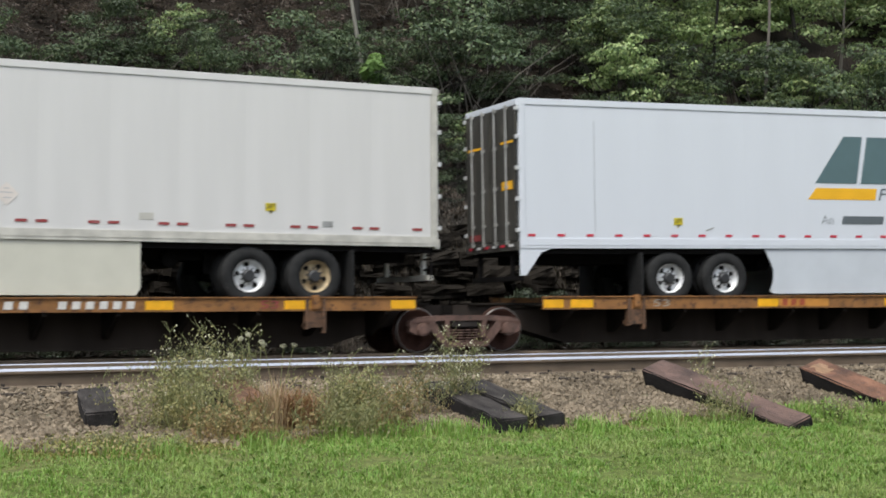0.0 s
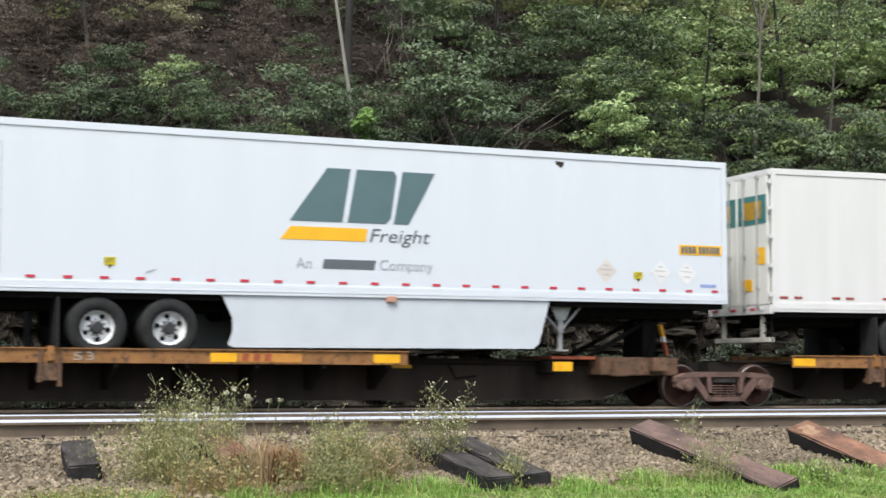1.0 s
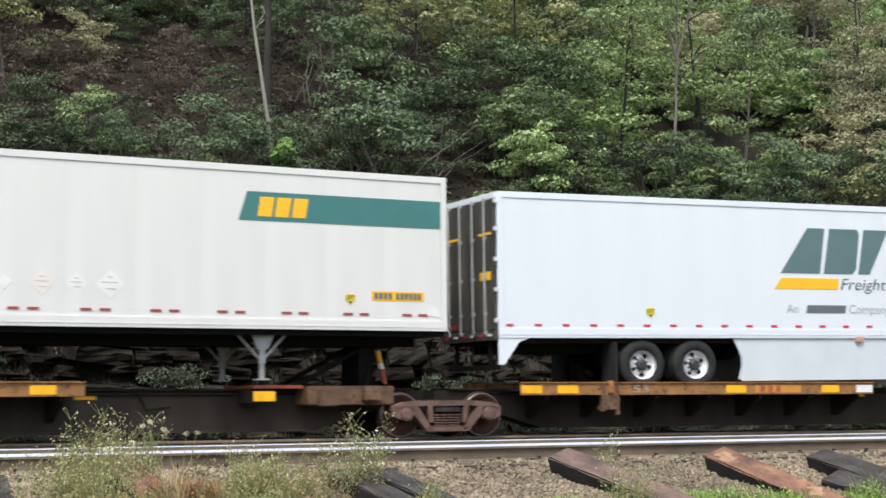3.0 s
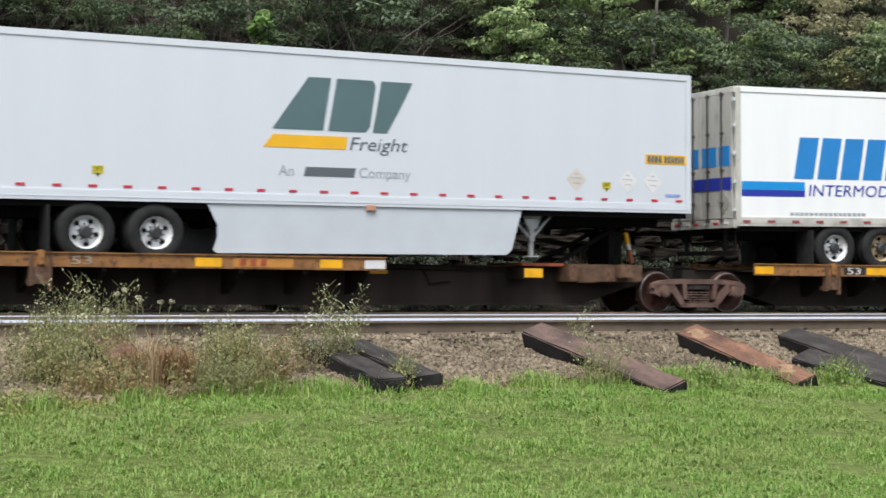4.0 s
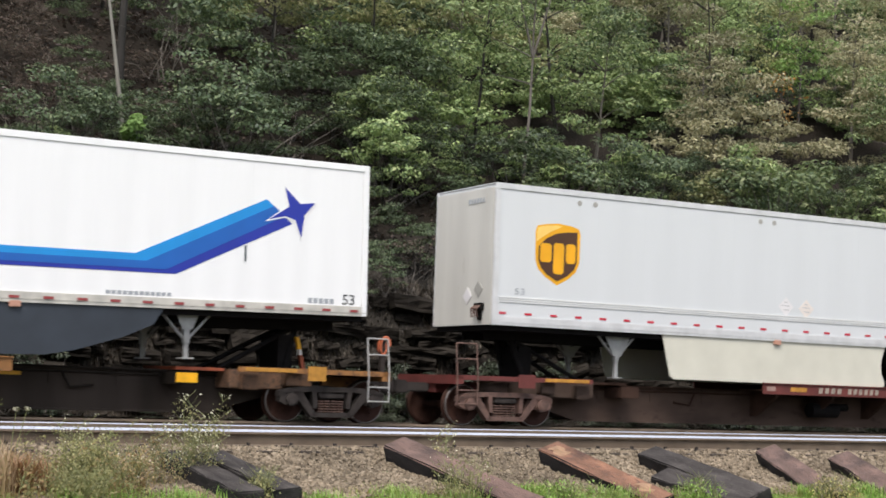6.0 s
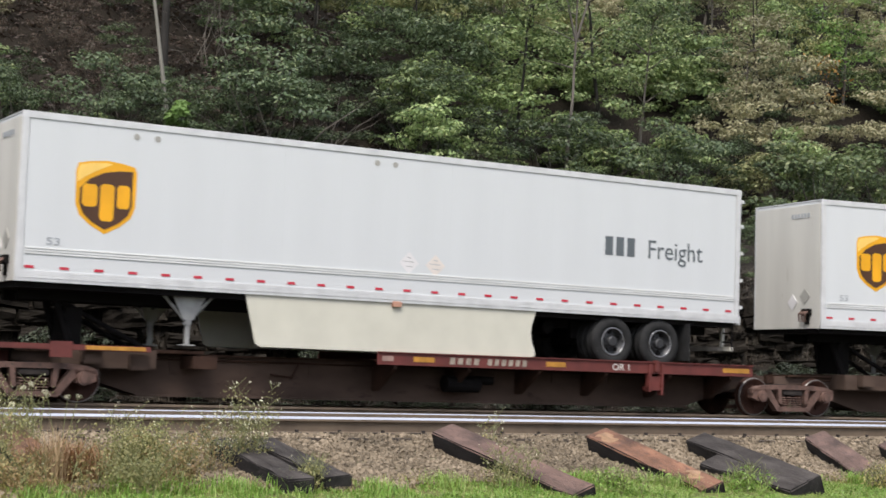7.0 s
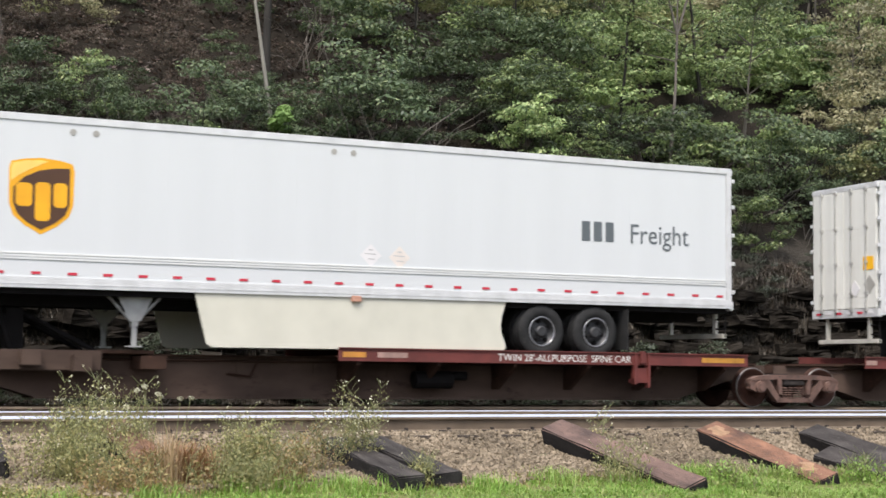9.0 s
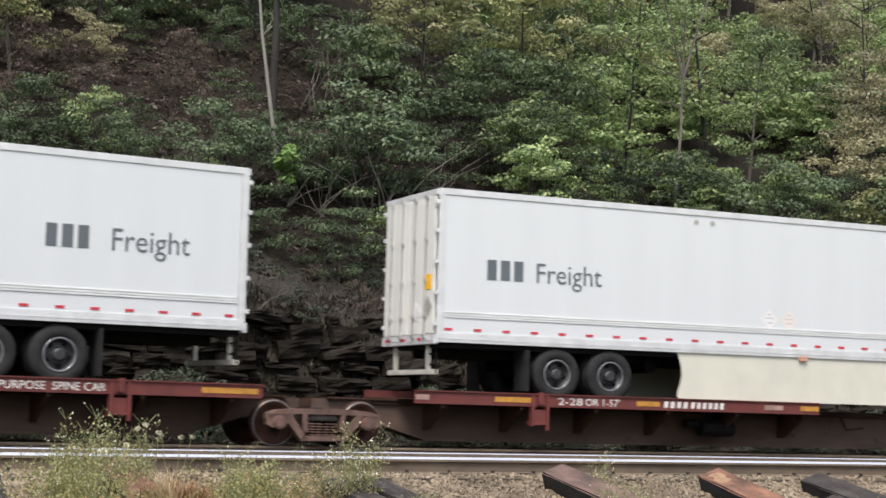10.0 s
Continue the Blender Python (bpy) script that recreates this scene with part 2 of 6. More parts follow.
M_RUSTWOOD = mat("rusty_rotten_wood", (0.125, 0.066, 0.040), 0.9, var=0.5, scale=6, stretch=(2, 2, 0.6), bump=0.6, bump_scale=24, second=(0.09, 0.045, 0.028), second_at=0.56)
M_TIE_R = mat("weathered_reddish_tie", (0.105, 0.064, 0.051), 0.88, var=0.55, scale=2.5, stretch=(0.9, 2.6, 2.6), bump=0.5, bump_scale=26, second=(0.055, 0.034, 0.029), second_at=0.53)
M_TIE_B = mat("split_brown_tie", (0.150, 0.072, 0.042), 0.88, var=0.6, scale=2.5, stretch=(0.9, 2.6, 2.6), bump=0.6, bump_scale=26, second=(0.06, 0.032, 0.024), second_at=0.53)
M_BALLAST = mat("ballast_bed", (0.17, 0.145, 0.12), 0.95, var=0.3, scale=1.2, bump=0.6, bump_scale=22)
M_STONE = mat("ballast_stone", (0.176, 0.141, 0.101), 0.9, var=0.3, scale=1.0, fine=0.85, bump=0.2, bump_scale=50, spec=0.12)
M_ROCK = mat("dark_shale", (0.020, 0.017, 0.014), 0.85, var=0.5, scale=1.6, stretch=(1, 1, 3), fine=0.6, bump=1.0, bump_scale=9, second=(0.042, 0.040, 0.026), second_at=0.60, spec=0.05)
M_GRASS = leaf_mat("lawn_grass", [(0.165, 0.30, 0.048), (0.25, 0.39, 0.07), (0.19, 0.34, 0.055), (0.145, 0.28, 0.045), (0.22, 0.38, 0.065), (0.32, 0.41, 0.11), (0.38, 0.38, 0.16)], 0.35, (1, 1), (1.1, (0.32, 0.38, 0.12)))
M_CLOVER = leaf_mat("dark_lawn_weeds", [(0.16, 0.28, 0.05), (0.20, 0.33, 0.06), (0.25, 0.38, 0.075)], 0.3)
M_DRYG = leaf_mat("dry_yellow_grass", [(0.30, 0.26, 0.08), (0.38, 0.31, 0.12), (0.24, 0.25, 0.06), (0.42, 0.32, 0.17)], 0.25)
M_STRAW = leaf_mat("straw_stems", [(0.30, 0.22, 0.12), (0.22, 0.14, 0.08), (0.36, 0.27, 0.15)], 0.15)
M_WEED = leaf_mat("grey_green_weed", [(0.17, 0.18, 0.07), (0.26, 0.25, 0.10), (0.33, 0.29, 0.13), (0.21, 0.22, 0.09)], 0.35, (0.85, 1.2))
M_WEEDB = leaf_mat("browned_weed", [(0.30, 0.20, 0.09), (0.32, 0.26, 0.11), (0.26, 0.15, 0.08), (0.30, 0.27, 0.11)], 0.35, (0.85, 1.2))
M_DEAD = leaf_mat("dead_brown_brush", [(0.05, 0.04, 0.03), (0.085, 0.065, 0.05), (0.04, 0.035, 0.025), (0.12, 0.10, 0.075)], 0.1)
M_FLOWER = leaf_mat("pale_seed_heads", [(0.42, 0.40, 0.26), (0.58, 0.55, 0.42), (0.36, 0.36, 0.20)], 0.2)
M_STEM = mat("weed_stem", (0.16, 0.17, 0.07), 0.8, var=0.2)
M_LEAF_D = leaf_mat("dark_shrub_leaves", [(0.023, 0.041, 0.020), (0.082, 0.118, 0.052), (0.048, 0.076, 0.035), (0.169, 0.202, 0.098)], 0.28)
M_LEAF_G = leaf_mat("green_tree_leaves", [(0.046, 0.079, 0.031), (0.172, 0.242, 0.090), (0.276, 0.349, 0.137), (0.086, 0.135, 0.052), (0.414, 0.451, 0.212)], 0.33)
M_LEAF_Y = leaf_mat("yellowing_tree_leaves", [(0.17, 0.20, 0.08), (0.34, 0.345, 0.15), (0.25, 0.285, 0.12), (0.44, 0.39, 0.20)], 0.35)
M_LEAF_O = leaf_mat("olive_brown_leaves", [(0.156, 0.155, 0.084), (0.331, 0.301, 0.176), (0.230, 0.233, 0.126), (0.396, 0.349, 0.218)], 0.32)
M_LEAF_B = leaf_mat("bright_sapling_leaves", [(0.20, 0.35, 0.09), (0.29, 0.44, 0.13), (0.16, 0.29, 0.07)], 0.4)
M_LEAF_R = leaf_mat("reddish_brush", [(0.075, 0.050, 0.040), (0.12, 0.088, 0.066), (0.07, 0.064, 0.044), (0.10, 0.064, 0.052)], 0.25)
# the bank's shade under overhanging trees is put into these leaf colours
M_LEAF_K = leaf_mat("shade_darkened_bank_leaves", [(0.022, 0.034, 0.018), (0.050, 0.064, 0.036), (0.034, 0.046, 0.026), (0.085, 0.095, 0.055)], 0.2)
M_LEAF_A = leaf_mat("orange_autumn_leaves", [(0.55, 0.26, 0.06), (0.42, 0.26, 0.08)], 0.35)
M_BARK = mat("grey_bark", (0.12, 0.105, 0.09), 0.9, var=0.3, scale=3, stretch=(1, 1, 0.25), bump=0.5, bump_scale=25)
M_BARKP = mat("pale_dead_bark", (0.175, 0.165, 0.14), 0.85, var=0.2, scale=3, stretch=(1, 1, 0.25), bump=0.3, bump_scale=25)
M_BARKD = mat("dark_bark", (0.022, 0.019, 0.016), 0.9, var=0.3, scale=3, stretch=(1, 1, 0.25), bump=0.5, bump_scale=25)
M_BEAMR = mat("brown_grey_spine", (0.082, 0.056, 0.044), 0.78, var=0.35, scale=1.6, stretch=(0.4, 1, 1), bump=0.12, second=(0.045, 0.03, 0.024), second_at=0.58, spec=0.12)
M_FADED = mat("faded_pinkish_patch", (0.30, 0.19, 0.16), 0.65, var=0.3, scale=6)
M_STENR = mat("dull_red_stencil", (0.33, 0.07, 0.03), 0.65, var=0.25, scale=8)
M_STENG = mat("worn_grey_stencil", (0.30, 0.26, 0.21), 0.65, var=0.35, scale=9)
M_WAGO = mat("newer_orange_paint", (0.46, 0.20, 0.035), 0.6, var=0.2, scale=3)
M_NOSE = mat("grimy_beige_nose", (0.56, 0.545, 0.50), 0.5, var=0.1, scale=1.5, stretch=STREAK, second=(0.34, 0.31, 0.25), second_at=0.60)
M_RIB = mat("bright_rub_rib", (0.72, 0.72, 0.71), 0.4, 0.1, var=0.05, scale=3)
M_PGOLD = mat("pale_gold_sheen", (0.86, 0.56, 0.14), 0.35, var=0.08)
M_LINE = mat("grey_card_edge", (0.45, 0.44, 0.44), 0.5, var=0.15)
M_HOSE = mat("orange_hose", (0.55, 0.14, 0.06), 0.5, var=0.15)


def ground_mat():
    """Earth: lawn soil inside the curve, ballast under the tracks, leaf litter and shale on the hill."""
    m = bpy.data.materials.new("earth")
    m.use_nodes = True
    t = m.node_tree
    n, ln = t.nodes, t.links.new
    bsdf = n["Principled BSDF"]
    bsdf.inputs["Roughness"].default_value = 0.95
    bsdf.inputs["Specular IOR Level"].default_value = 0.12
    zone = n.new("ShaderNodeAttribute")
    zone.attribute_name = "inside"
    co = n.new("ShaderNodeTexCoord")
    broad, fine = n.new("ShaderNodeTexNoise"), n.new("ShaderNodeTexNoise")
    broad.inputs["Scale"].default_value, broad.inputs["Detail"].default_value = 0.7, 6
    fine.inputs["Scale"].default_value, fine.inputs["Detail"].default_value = 14, 8
    for k in (broad, fine):
        ln(co.outputs["Object"], k.inputs["Vector"])
    shift = n.new("ShaderNodeMath")
    shift.operation = "MULTIPLY_ADD"
    ln(broad.outputs["Fac"], shift.inputs[0])
    shift.inputs[1].default_value = 0.02
    ln(zone.outputs["Fac"], shift.inputs[2])
    ramp = n.new("ShaderNodeValToRGB")
    els = ramp.color_ramp.elements
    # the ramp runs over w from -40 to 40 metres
    # hill earth near black: deep shade between the plants is in its colour
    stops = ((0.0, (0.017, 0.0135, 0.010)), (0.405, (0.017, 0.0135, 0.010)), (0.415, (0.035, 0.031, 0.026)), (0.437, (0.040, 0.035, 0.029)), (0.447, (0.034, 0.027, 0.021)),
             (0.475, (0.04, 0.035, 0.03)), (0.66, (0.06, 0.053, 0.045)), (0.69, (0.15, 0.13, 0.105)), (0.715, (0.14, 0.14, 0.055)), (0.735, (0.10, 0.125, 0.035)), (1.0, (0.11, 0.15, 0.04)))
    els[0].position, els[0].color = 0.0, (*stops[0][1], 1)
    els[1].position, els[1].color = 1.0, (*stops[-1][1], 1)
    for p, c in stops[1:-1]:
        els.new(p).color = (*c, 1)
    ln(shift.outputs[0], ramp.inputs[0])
    mr = n.new("ShaderNodeMapRange")
    mr.inputs["From Min"].default_value, mr.inputs["From Max"].default_value = 0.3, 0.7
    mr.inputs["To Min"].default_value, mr.inputs["To Max"].default_value = 0.55, 1.45
    ln(fine.outputs["Fac"], mr.inputs["Value"])
    hsv = n.new("ShaderNodeHueSaturation")
    ln(mr.outputs[0], hsv.inputs["Value"])
    ln(ramp.outputs[0], hsv.inputs["Color"])
    ln(hsv.outputs[0], bsdf.inputs["Base Color"])
    bmp = n.new("ShaderNodeBump")
    bmp.inputs["Strength"].default_value, bmp.inputs["Distance"].default_value = 0.6, 0.06
    ln(fine.outputs["Fac"], bmp.inputs["Height"])
    ln(bmp.outputs[0], bsdf.inputs["Normal"])
    return m


# ---------------------------------------------------------------- mesh tools
def box(bm, x0, x1, y0, y1, z0, z1):
    x0, x1 = min(x0, x1), max(x0, x1)
    v = [bm.verts.new((x, y, z)) for x in (x0, x1) for y in (y0, y1) for z in (z0, z1)]
    for f in ((0, 1, 3, 2), (4, 6, 7, 5), (0, 4, 5, 1), (2, 3, 7, 6), (0, 2, 6, 4), (1, 5, 7, 3)):
        bm.faces.new([v[i] for i in f])
    return v


def boxes(*rows, bevel=0.0):
    bm = bmesh.new()
    for r in rows:
        box(bm, *r)
    if bevel:
        bmesh.ops.bevel(bm, geom=bm.edges[:], offset=bevel, segments=2, affect="EDGES")
    return bm


def prism(poly, y0, y1, bm=None):
    """A plate: the outline poly in x, z, thick from y0 to y1."""
    bm = bm or bmesh.new()
    a = [bm.verts.new((x, y0, z)) for x, z in poly]
    b = [bm.verts.new((x, y1, z)) for x, z in poly]
    bm.faces.new(a)
    bm.faces.new(b[::-1])
    for i in range(len(poly)):
        j = (i + 1) % len(poly)
        bm.faces.new((a[j], a[i], b[i], b[j]))
    bmesh.ops.recalc_face_normals(bm, faces=bm.faces[:])
    return bm


def tube(bm, p, q, r, r2=None, seg=8, caps=True):
    p, q = Vector(p), Vector(q)
    d = (q - p).normalized()
    u = d.orthogonal().normalized()
    v = d.cross(u)
    r2 = r if r2 is None else r2
    rings = [[bm.verts.new(c + k * (math.cos(a) * u + math.sin(a) * v)) for a in (2 * math.pi * i / seg for i in range(seg))] for c, k in ((p, r), (q, r2))]
    for i in range(seg):
        j = (i + 1) % seg
        bm.faces.new((rings[0][i], rings[0][j], rings[1][j], rings[1][i]))
    if caps:
        bm.faces.new(rings[0][::-1])
        bm.faces.new(rings[1])
    return bm


def lathe(profile, seg=32, bm=None):
    """Turns (radius, y) pairs about the y axis."""
    bm = bm or bmesh.new()
    rings = [[bm.verts.new((r * math.cos(2 * math.pi * i / seg), y, r * math.sin(2 * math.pi * i / seg))) for i in range(seg)] for r, y in profile]
    for a, b in zip(rings, rings[1:]):
        for i in range(seg):
            j = (i + 1) % seg
            bm.faces.new((a[i], b[i], b[j], a[j]))
    bmesh.ops.recalc_face_normals(bm, faces=bm.faces[:])
    return bm


def mesh_of(bm, name, material, smooth=False):
    me = bpy.data.meshes.new(name)
    bm.to_mesh(me)
    bm.free()
    me.materials.append(material)
    if smooth:
        for p in me.polygons:
            p.use_smooth = True
    return me


def part(name, bm, material, parent, label="", m=None, smooth=False):
    """ONE mesh object under a thing or a part; bm is a bmesh or a ready mesh."""
    me = bm if isinstance(bm, bpy.types.Mesh) else mesh_of(bm, name, material, smooth)
    ob = new(name, me)
    ob.parent = parent
    if m is not None:
        ob.matrix_local = m
    if label:
        ob["label"] = label
    return ob


def thing(name, label, category, group="", kind=""):
    return tagged(new(name), label, category, group, kind)


def words(text, height, material, name, x, z, parent, y=-1.301, width=None, slant=0.0, centre=False, depth=0.004):
    """Raised lettering on a side that faces -y; height is that of a capital."""
    cu = bpy.data.curves.new(name, "FONT")
    cu.body, cu.size, cu.extrude, cu.shear = text, height / 0.70, depth / 2, slant
    cu.resolution_u = 3
    tmp = bpy.data.objects.new(name, cu)
    scene.collection.objects.link(tmp)
    me = bpy.data.meshes.new_from_object(tmp.evaluated_get(bpy.context.evaluated_depsgraph_get()))
    bpy.data.objects.remove(tmp)
    xs = [v.co.x for v in me.vertices]
    k = width / (max(xs) - min(xs)) if width else 1.0
    off = -min(xs) * k - ((max(xs) - min(xs)) * k / 2 if centre else 0)
    me.transform(Matrix.Translation((x + off, y, z)) @ Matrix.Rotation(radians(90), 4, "X") @ Matrix.Diagonal((k, 1, 1, 1)))
    me.materials.clear()
    me.materials.append(material)
    return part(name, me, material, parent)


def bars(x, z, width, height, n, parent, material, y=-1.303, gap=0.25, slant=0.0, name="marking_bar", depth=0.004):
    """n plain upright bars in the room of a line of signs."""
    step = width / n
    for i in range(n):
        a, b = x + i * step, x + (i + 1 - gap) * step
        h = height
        part(name, prism([(a, z), (b, z), (b + slant * h, z + h), (a + slant * h, z + h)], y - depth, y), material, parent)


def diamond(x, z, r, parent, material, y=-1.301, name="placard"):
    card = part(name, prism([(x - r, z), (x, z - r), (x + r, z), (x, z + r)], y - 0.004, y), material, parent)
    if r > 0.17:                  # the hinged leaves of the card and a torn strip
        for a, b, w, h in ((-0.62, 0.10, 1.10, 0.05), (-0.30, -0.34, 0.66, 0.06), (-0.22, 0.44, 0.40, 0.07)):
            part("placard_line", prism([(x + a * r, z + b * r), (x + (a + w) * r, z + (b - 0.05) * r), (x + (a + w) * r, z + (b + h) * r), (x + a * r, z + (b + h + 0.03) * r)], y - 0.006, y - 0.004), M_LINE, card)
    return card


# ---------------------------------------------------------------- ground
def make_ground():
    ss = sorted({*[float(a) for a in range(-40, 80, 1)], *[-40 - 12 * i for i in range(1, 42)], *[79 + 12 * i for i in range(1, 9)]})
    total = 2 * math.pi * BEND_R
    ss = [s for s in ss if s > 79 + 96 - total + 6]
    ws = sorted({-900, -500, -250, -180, *[-120 + 8 * i for i in range(11)], *[-36 + 1.0 * i for i in range(27)], *[-9 + 0.4 * i for i in range(16)], -3, -2.4, -1.6, 0, 2, 4, 6, 8, 10, 11.6, 13, 14.35,
                 *[14.6 + 0.4 * i for i in range(16)], 22, 24, 28, 34, 42, 60, 90, 120, 150, 170})
    verts, inside = [], []
    for w in ws:
        for s in ss:
            bump = 0.025 * noise.noise((s * 1.7, w * 1.7, 0)) if 14.4 < w < 40 else 0
            verts.append(at(s, w, ground_z(s, w) + bump))
            inside.append(min(1, max(0, (w + 40) / 80)))
    n = len(ss)
    faces = [(i * n + j, i * n + (j + 1) % n, (i + 1) * n + (j + 1) % n, (i + 1) * n + j) for i in range(len(ws) - 1) for j in range(n)]
    verts.append(Vector((CENTRE.x, CENTRE.y, 0)))
    inside.append(1)
    last = (len(ws) - 1) * n
    faces += [(last + j, last + (j + 1) % n, len(verts) - 1) for j in range(n)]
    me = bpy.data.meshes.new("ground")
    me.from_pydata(verts, [], faces)
    me.update()
    at_in = me.attributes.new("inside", "FLOAT", "POINT")
    at_in.data.foreach_set("value", inside)
    for p in me.polygons:
        p.use_smooth = True
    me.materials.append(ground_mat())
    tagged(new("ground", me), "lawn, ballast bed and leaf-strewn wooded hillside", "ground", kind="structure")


def rail_strip(name, w, z_top, s0, s1, label, worn=0.026, polished=True):
    """One rail swept along the curve: foot, web and head, with a polished running face."""
    prof = [(-0.076, -0.186), (0.076, -0.186), (0.076, -0.172), (0.012, -0.150), (0.010, -0.058), (0.038, -0.046), (0.037, -worn), (0.027, 0.0),
            (-0.027, 0.0), (-0.037, -worn), (-0.038, -0.046), (-0.010, -0.058), (-0.012, -0.150), (-0.076, -0.172)]
    steps = int((s1 - s0) / 1.0)
    bm = bmesh.new()
    rings = []
    for i in range(steps + 1):
        s = s0 + (s1 - s0) * i / steps
        rings.append([bm.verts.new(at(s, w + a, z_top + b)) for a, b in prof])
    top = {6, 7, 8} if polished else {7}
    for a, b in zip(rings, rings[1:]):
        for i in range(len(prof)):
            j = (i + 1) % len(prof)
            f = bm.faces.new((a[i], a[j], b[j], b[i]))
            f.material_index = 1 if i in top else 0
    bmesh.ops.recalc_face_normals(bm, faces=bm.faces[:])
    me = mesh_of(bm, name, M_RAIL)
    me.materials.append(M_RAILTOP)
    return tagged(new(name, me), label, "rail", kind="structure")


def make_tracks():
    for w, worn in ((NEAR_W + 0.755, 0.024), (NEAR_W - 0.755, 0.010)):
        rail_strip("rail", w, NEAR_Z, -60, 110, "rusty steel rail with a polished head on ballast", worn)
    # head shoulders take the rust colour here, standing in for shade under the train
    for w in (0.755, -0.755):
        rail_strip("rail", w, RAIL_Z, -90, 150, "rusty steel rail under the train", polished=False)
    me = mesh_of(boxes((-0.115, 0.115, -1.3, 1.3, -0.18, 0), bevel=0.012), "track_tie", M_TIE)
    clip = boxes((-0.09, 0.09, -0.22, -0.09, 0, 0.03), (-0.012, 0.012, -0.14, -0.10, 0.03, 0.06), (-0.20, -0.06, -0.18, -0.13, 0.012, 0.036))
    clip_me = mesh_of(clip, "rail_clip", M_TRUCKD)
    for row, (w, z, s0, s1) in enumerate(((NEAR_W, NEAR_Z - 0.192, -24, 22), (0.0, RAIL_Z - 0.192, -30, 40))):
        n = int((s1 - s0) / 0.55)
        for i in range(n):
            s = s0 + i * 0.55
            t = new("track_tie", me)
            t.matrix_world = along(s, w, z) @ pose(0, 0, 0, 0, 0, random.uniform(-0.6, 0.6))
            tagged(t, "creosoted wooden track tie bedded in ballast", "tie", group="ties of the near track" if row == 0 else "ties under the train")
            if row == 0:
                c = new("rail_clip", clip_me)
                c.parent = t
                c.matrix_local = pose(0, -0.755, 0.004)


def lawn_edge(s):
    return 16.42 + 0.35 * max(0.0, min(1.0, (-8.6 - s) / 1.5)) + 0.16 * math.sin(s * 1.3) * math.sin(s * 0.37) + 0.22 * noise.noise((s * 0.9, 3.0, 0)) + 0.12 * noise.noise((s * 3.1, 7.0, 0))


def stones(name, n, s_range, w_range, size, material, label, sink=0.3):
    """Loose broken stone, too many to count."""
    base = np.array([(x, y, z) for x in (-1, 1) for y in (-1, 1) for z in (-1, 1)], float)
    quads = np.array([(0, 1, 3, 2), (4, 6, 7, 5), (0, 4, 5, 1), (2, 3, 7, 6), (0, 2, 6, 4), (1, 5, 7, 3)])
    rng = np.random.default_rng(7)
    vs, fs = [], []
    for i in range(n):
        s = rng.uniform(*s_range)
        w = rng.uniform(w_range[0], min(w_range[1], lawn_edge(s) + 0.03))
        k = size * rng.uniform(0.55, 1.35)
        b = base * rng.uniform(0.55, 1.0, 3) + rng.uniform(-0.38, 0.38, base.shape)
        e = Euler(rng.uniform(0, 6.28, 3)).to_matrix()
        p = at(s, w, ground_z(s, w) + k * 0.5 * (0.5 - sink) + rng.uniform(0, 0.02))
        vs.append(b @ np.array(e).T * k * 0.5 + np.array(p))
        fs.append(quads + 8 * i)
    me = bpy.data.meshes.new(name)
    me.from_pydata(np.concatenate(vs).tolist(), [], np.concatenate(fs).tolist())
    me.materials.append(material)
    tagged(new(name, me), label, "gravel", kind="stuff")


def blades(name, n, place, height, width, material, label, lean=0.5, seed=3):
    """Grass: n single bent blades at the spots that place(rng) gives."""
    rng = np.random.default_rng(seed)
    vs, fs = [], []
    for i in range(n):
        s, w, k = place(rng)
        p = at(s, w, ground_z(s, w) - 0.01)
        a = rng.uniform(0, 6.283)
        h, ln_ = height * k * rng.uniform(0.5, 1.3), lean * rng.uniform(0.2, 1.2)
        d = np.array((math.cos(a), math.sin(a), 0))
        sd = np.array((-d[1], d[0], 0)) * width * rng.uniform(0.6, 1.3) * 0.5
        b = np.array(p)
        mid = b + np.array((0, 0, h * 0.6)) + d * h * ln_ * 0.3
        tip = b + np.array((0, 0, h * (1 - 0.3 * ln_))) + d * h * ln_
        vs += [b - sd, b + sd, mid + sd * 0.8, mid - sd * 0.8, tip]
        o = 5 * i
        fs += [(o, o + 1, o + 2, o + 3), (o + 3, o + 2, o + 4)]
    me = bpy.data.meshes.new(name)
    me.from_pydata([tuple(v) for v in vs], [], fs)
    me.materials.append(material)
    tagged(new(name, me), label, "grass", kind="stuff")


make_ground()
make_tracks()


# ---------------------------------------------------------------- the train: wheels and trucks
def truck_wheel_meshes():
    tread = [(0.0, -0.80), (0.10, -0.80), (0.11, -0.775), (0.30, -0.76), (0.36, -0.815), (0.405, -0.82), (0.415, -0.80), (0.422, -0.715), (0.452, -0.700), (0.450, -0.685),
             (0.37, -0.68), (0.33, -0.73), (0.10, -0.72), (0.09, -0.70), (0.0, -0.70)]
    bm = lathe(tread, 36)
    for a in range(6):
        c, s = math.cos(a * 1.047), math.sin(a * 1.047)
        tube(bm, (0.24 * c, -0.775, 0.24 * s), (0.24 * c, -0.79, 0.24 * s), 0.02, seg=6)
    return mesh_of(bm, "wheel", M_WHEEL, True)


WHEEL_MESH = truck_wheel_meshes()
RIM_MESH = mesh_of(lathe([(0.398, -0.821), (0.405, -0.826), (0.418, -0.815), (0.424, -0.80), (0.424, -0.79)], 36), "tread", M_TREAD, True)
AXLE_MESH = mesh_of(lathe([(0.0, -0.71), (0.085, -0.71), (0.075, 0.71), (0.0, 0.71)], 14), "axle", M_WHEEL, True)
HALF_BASE = 0.89


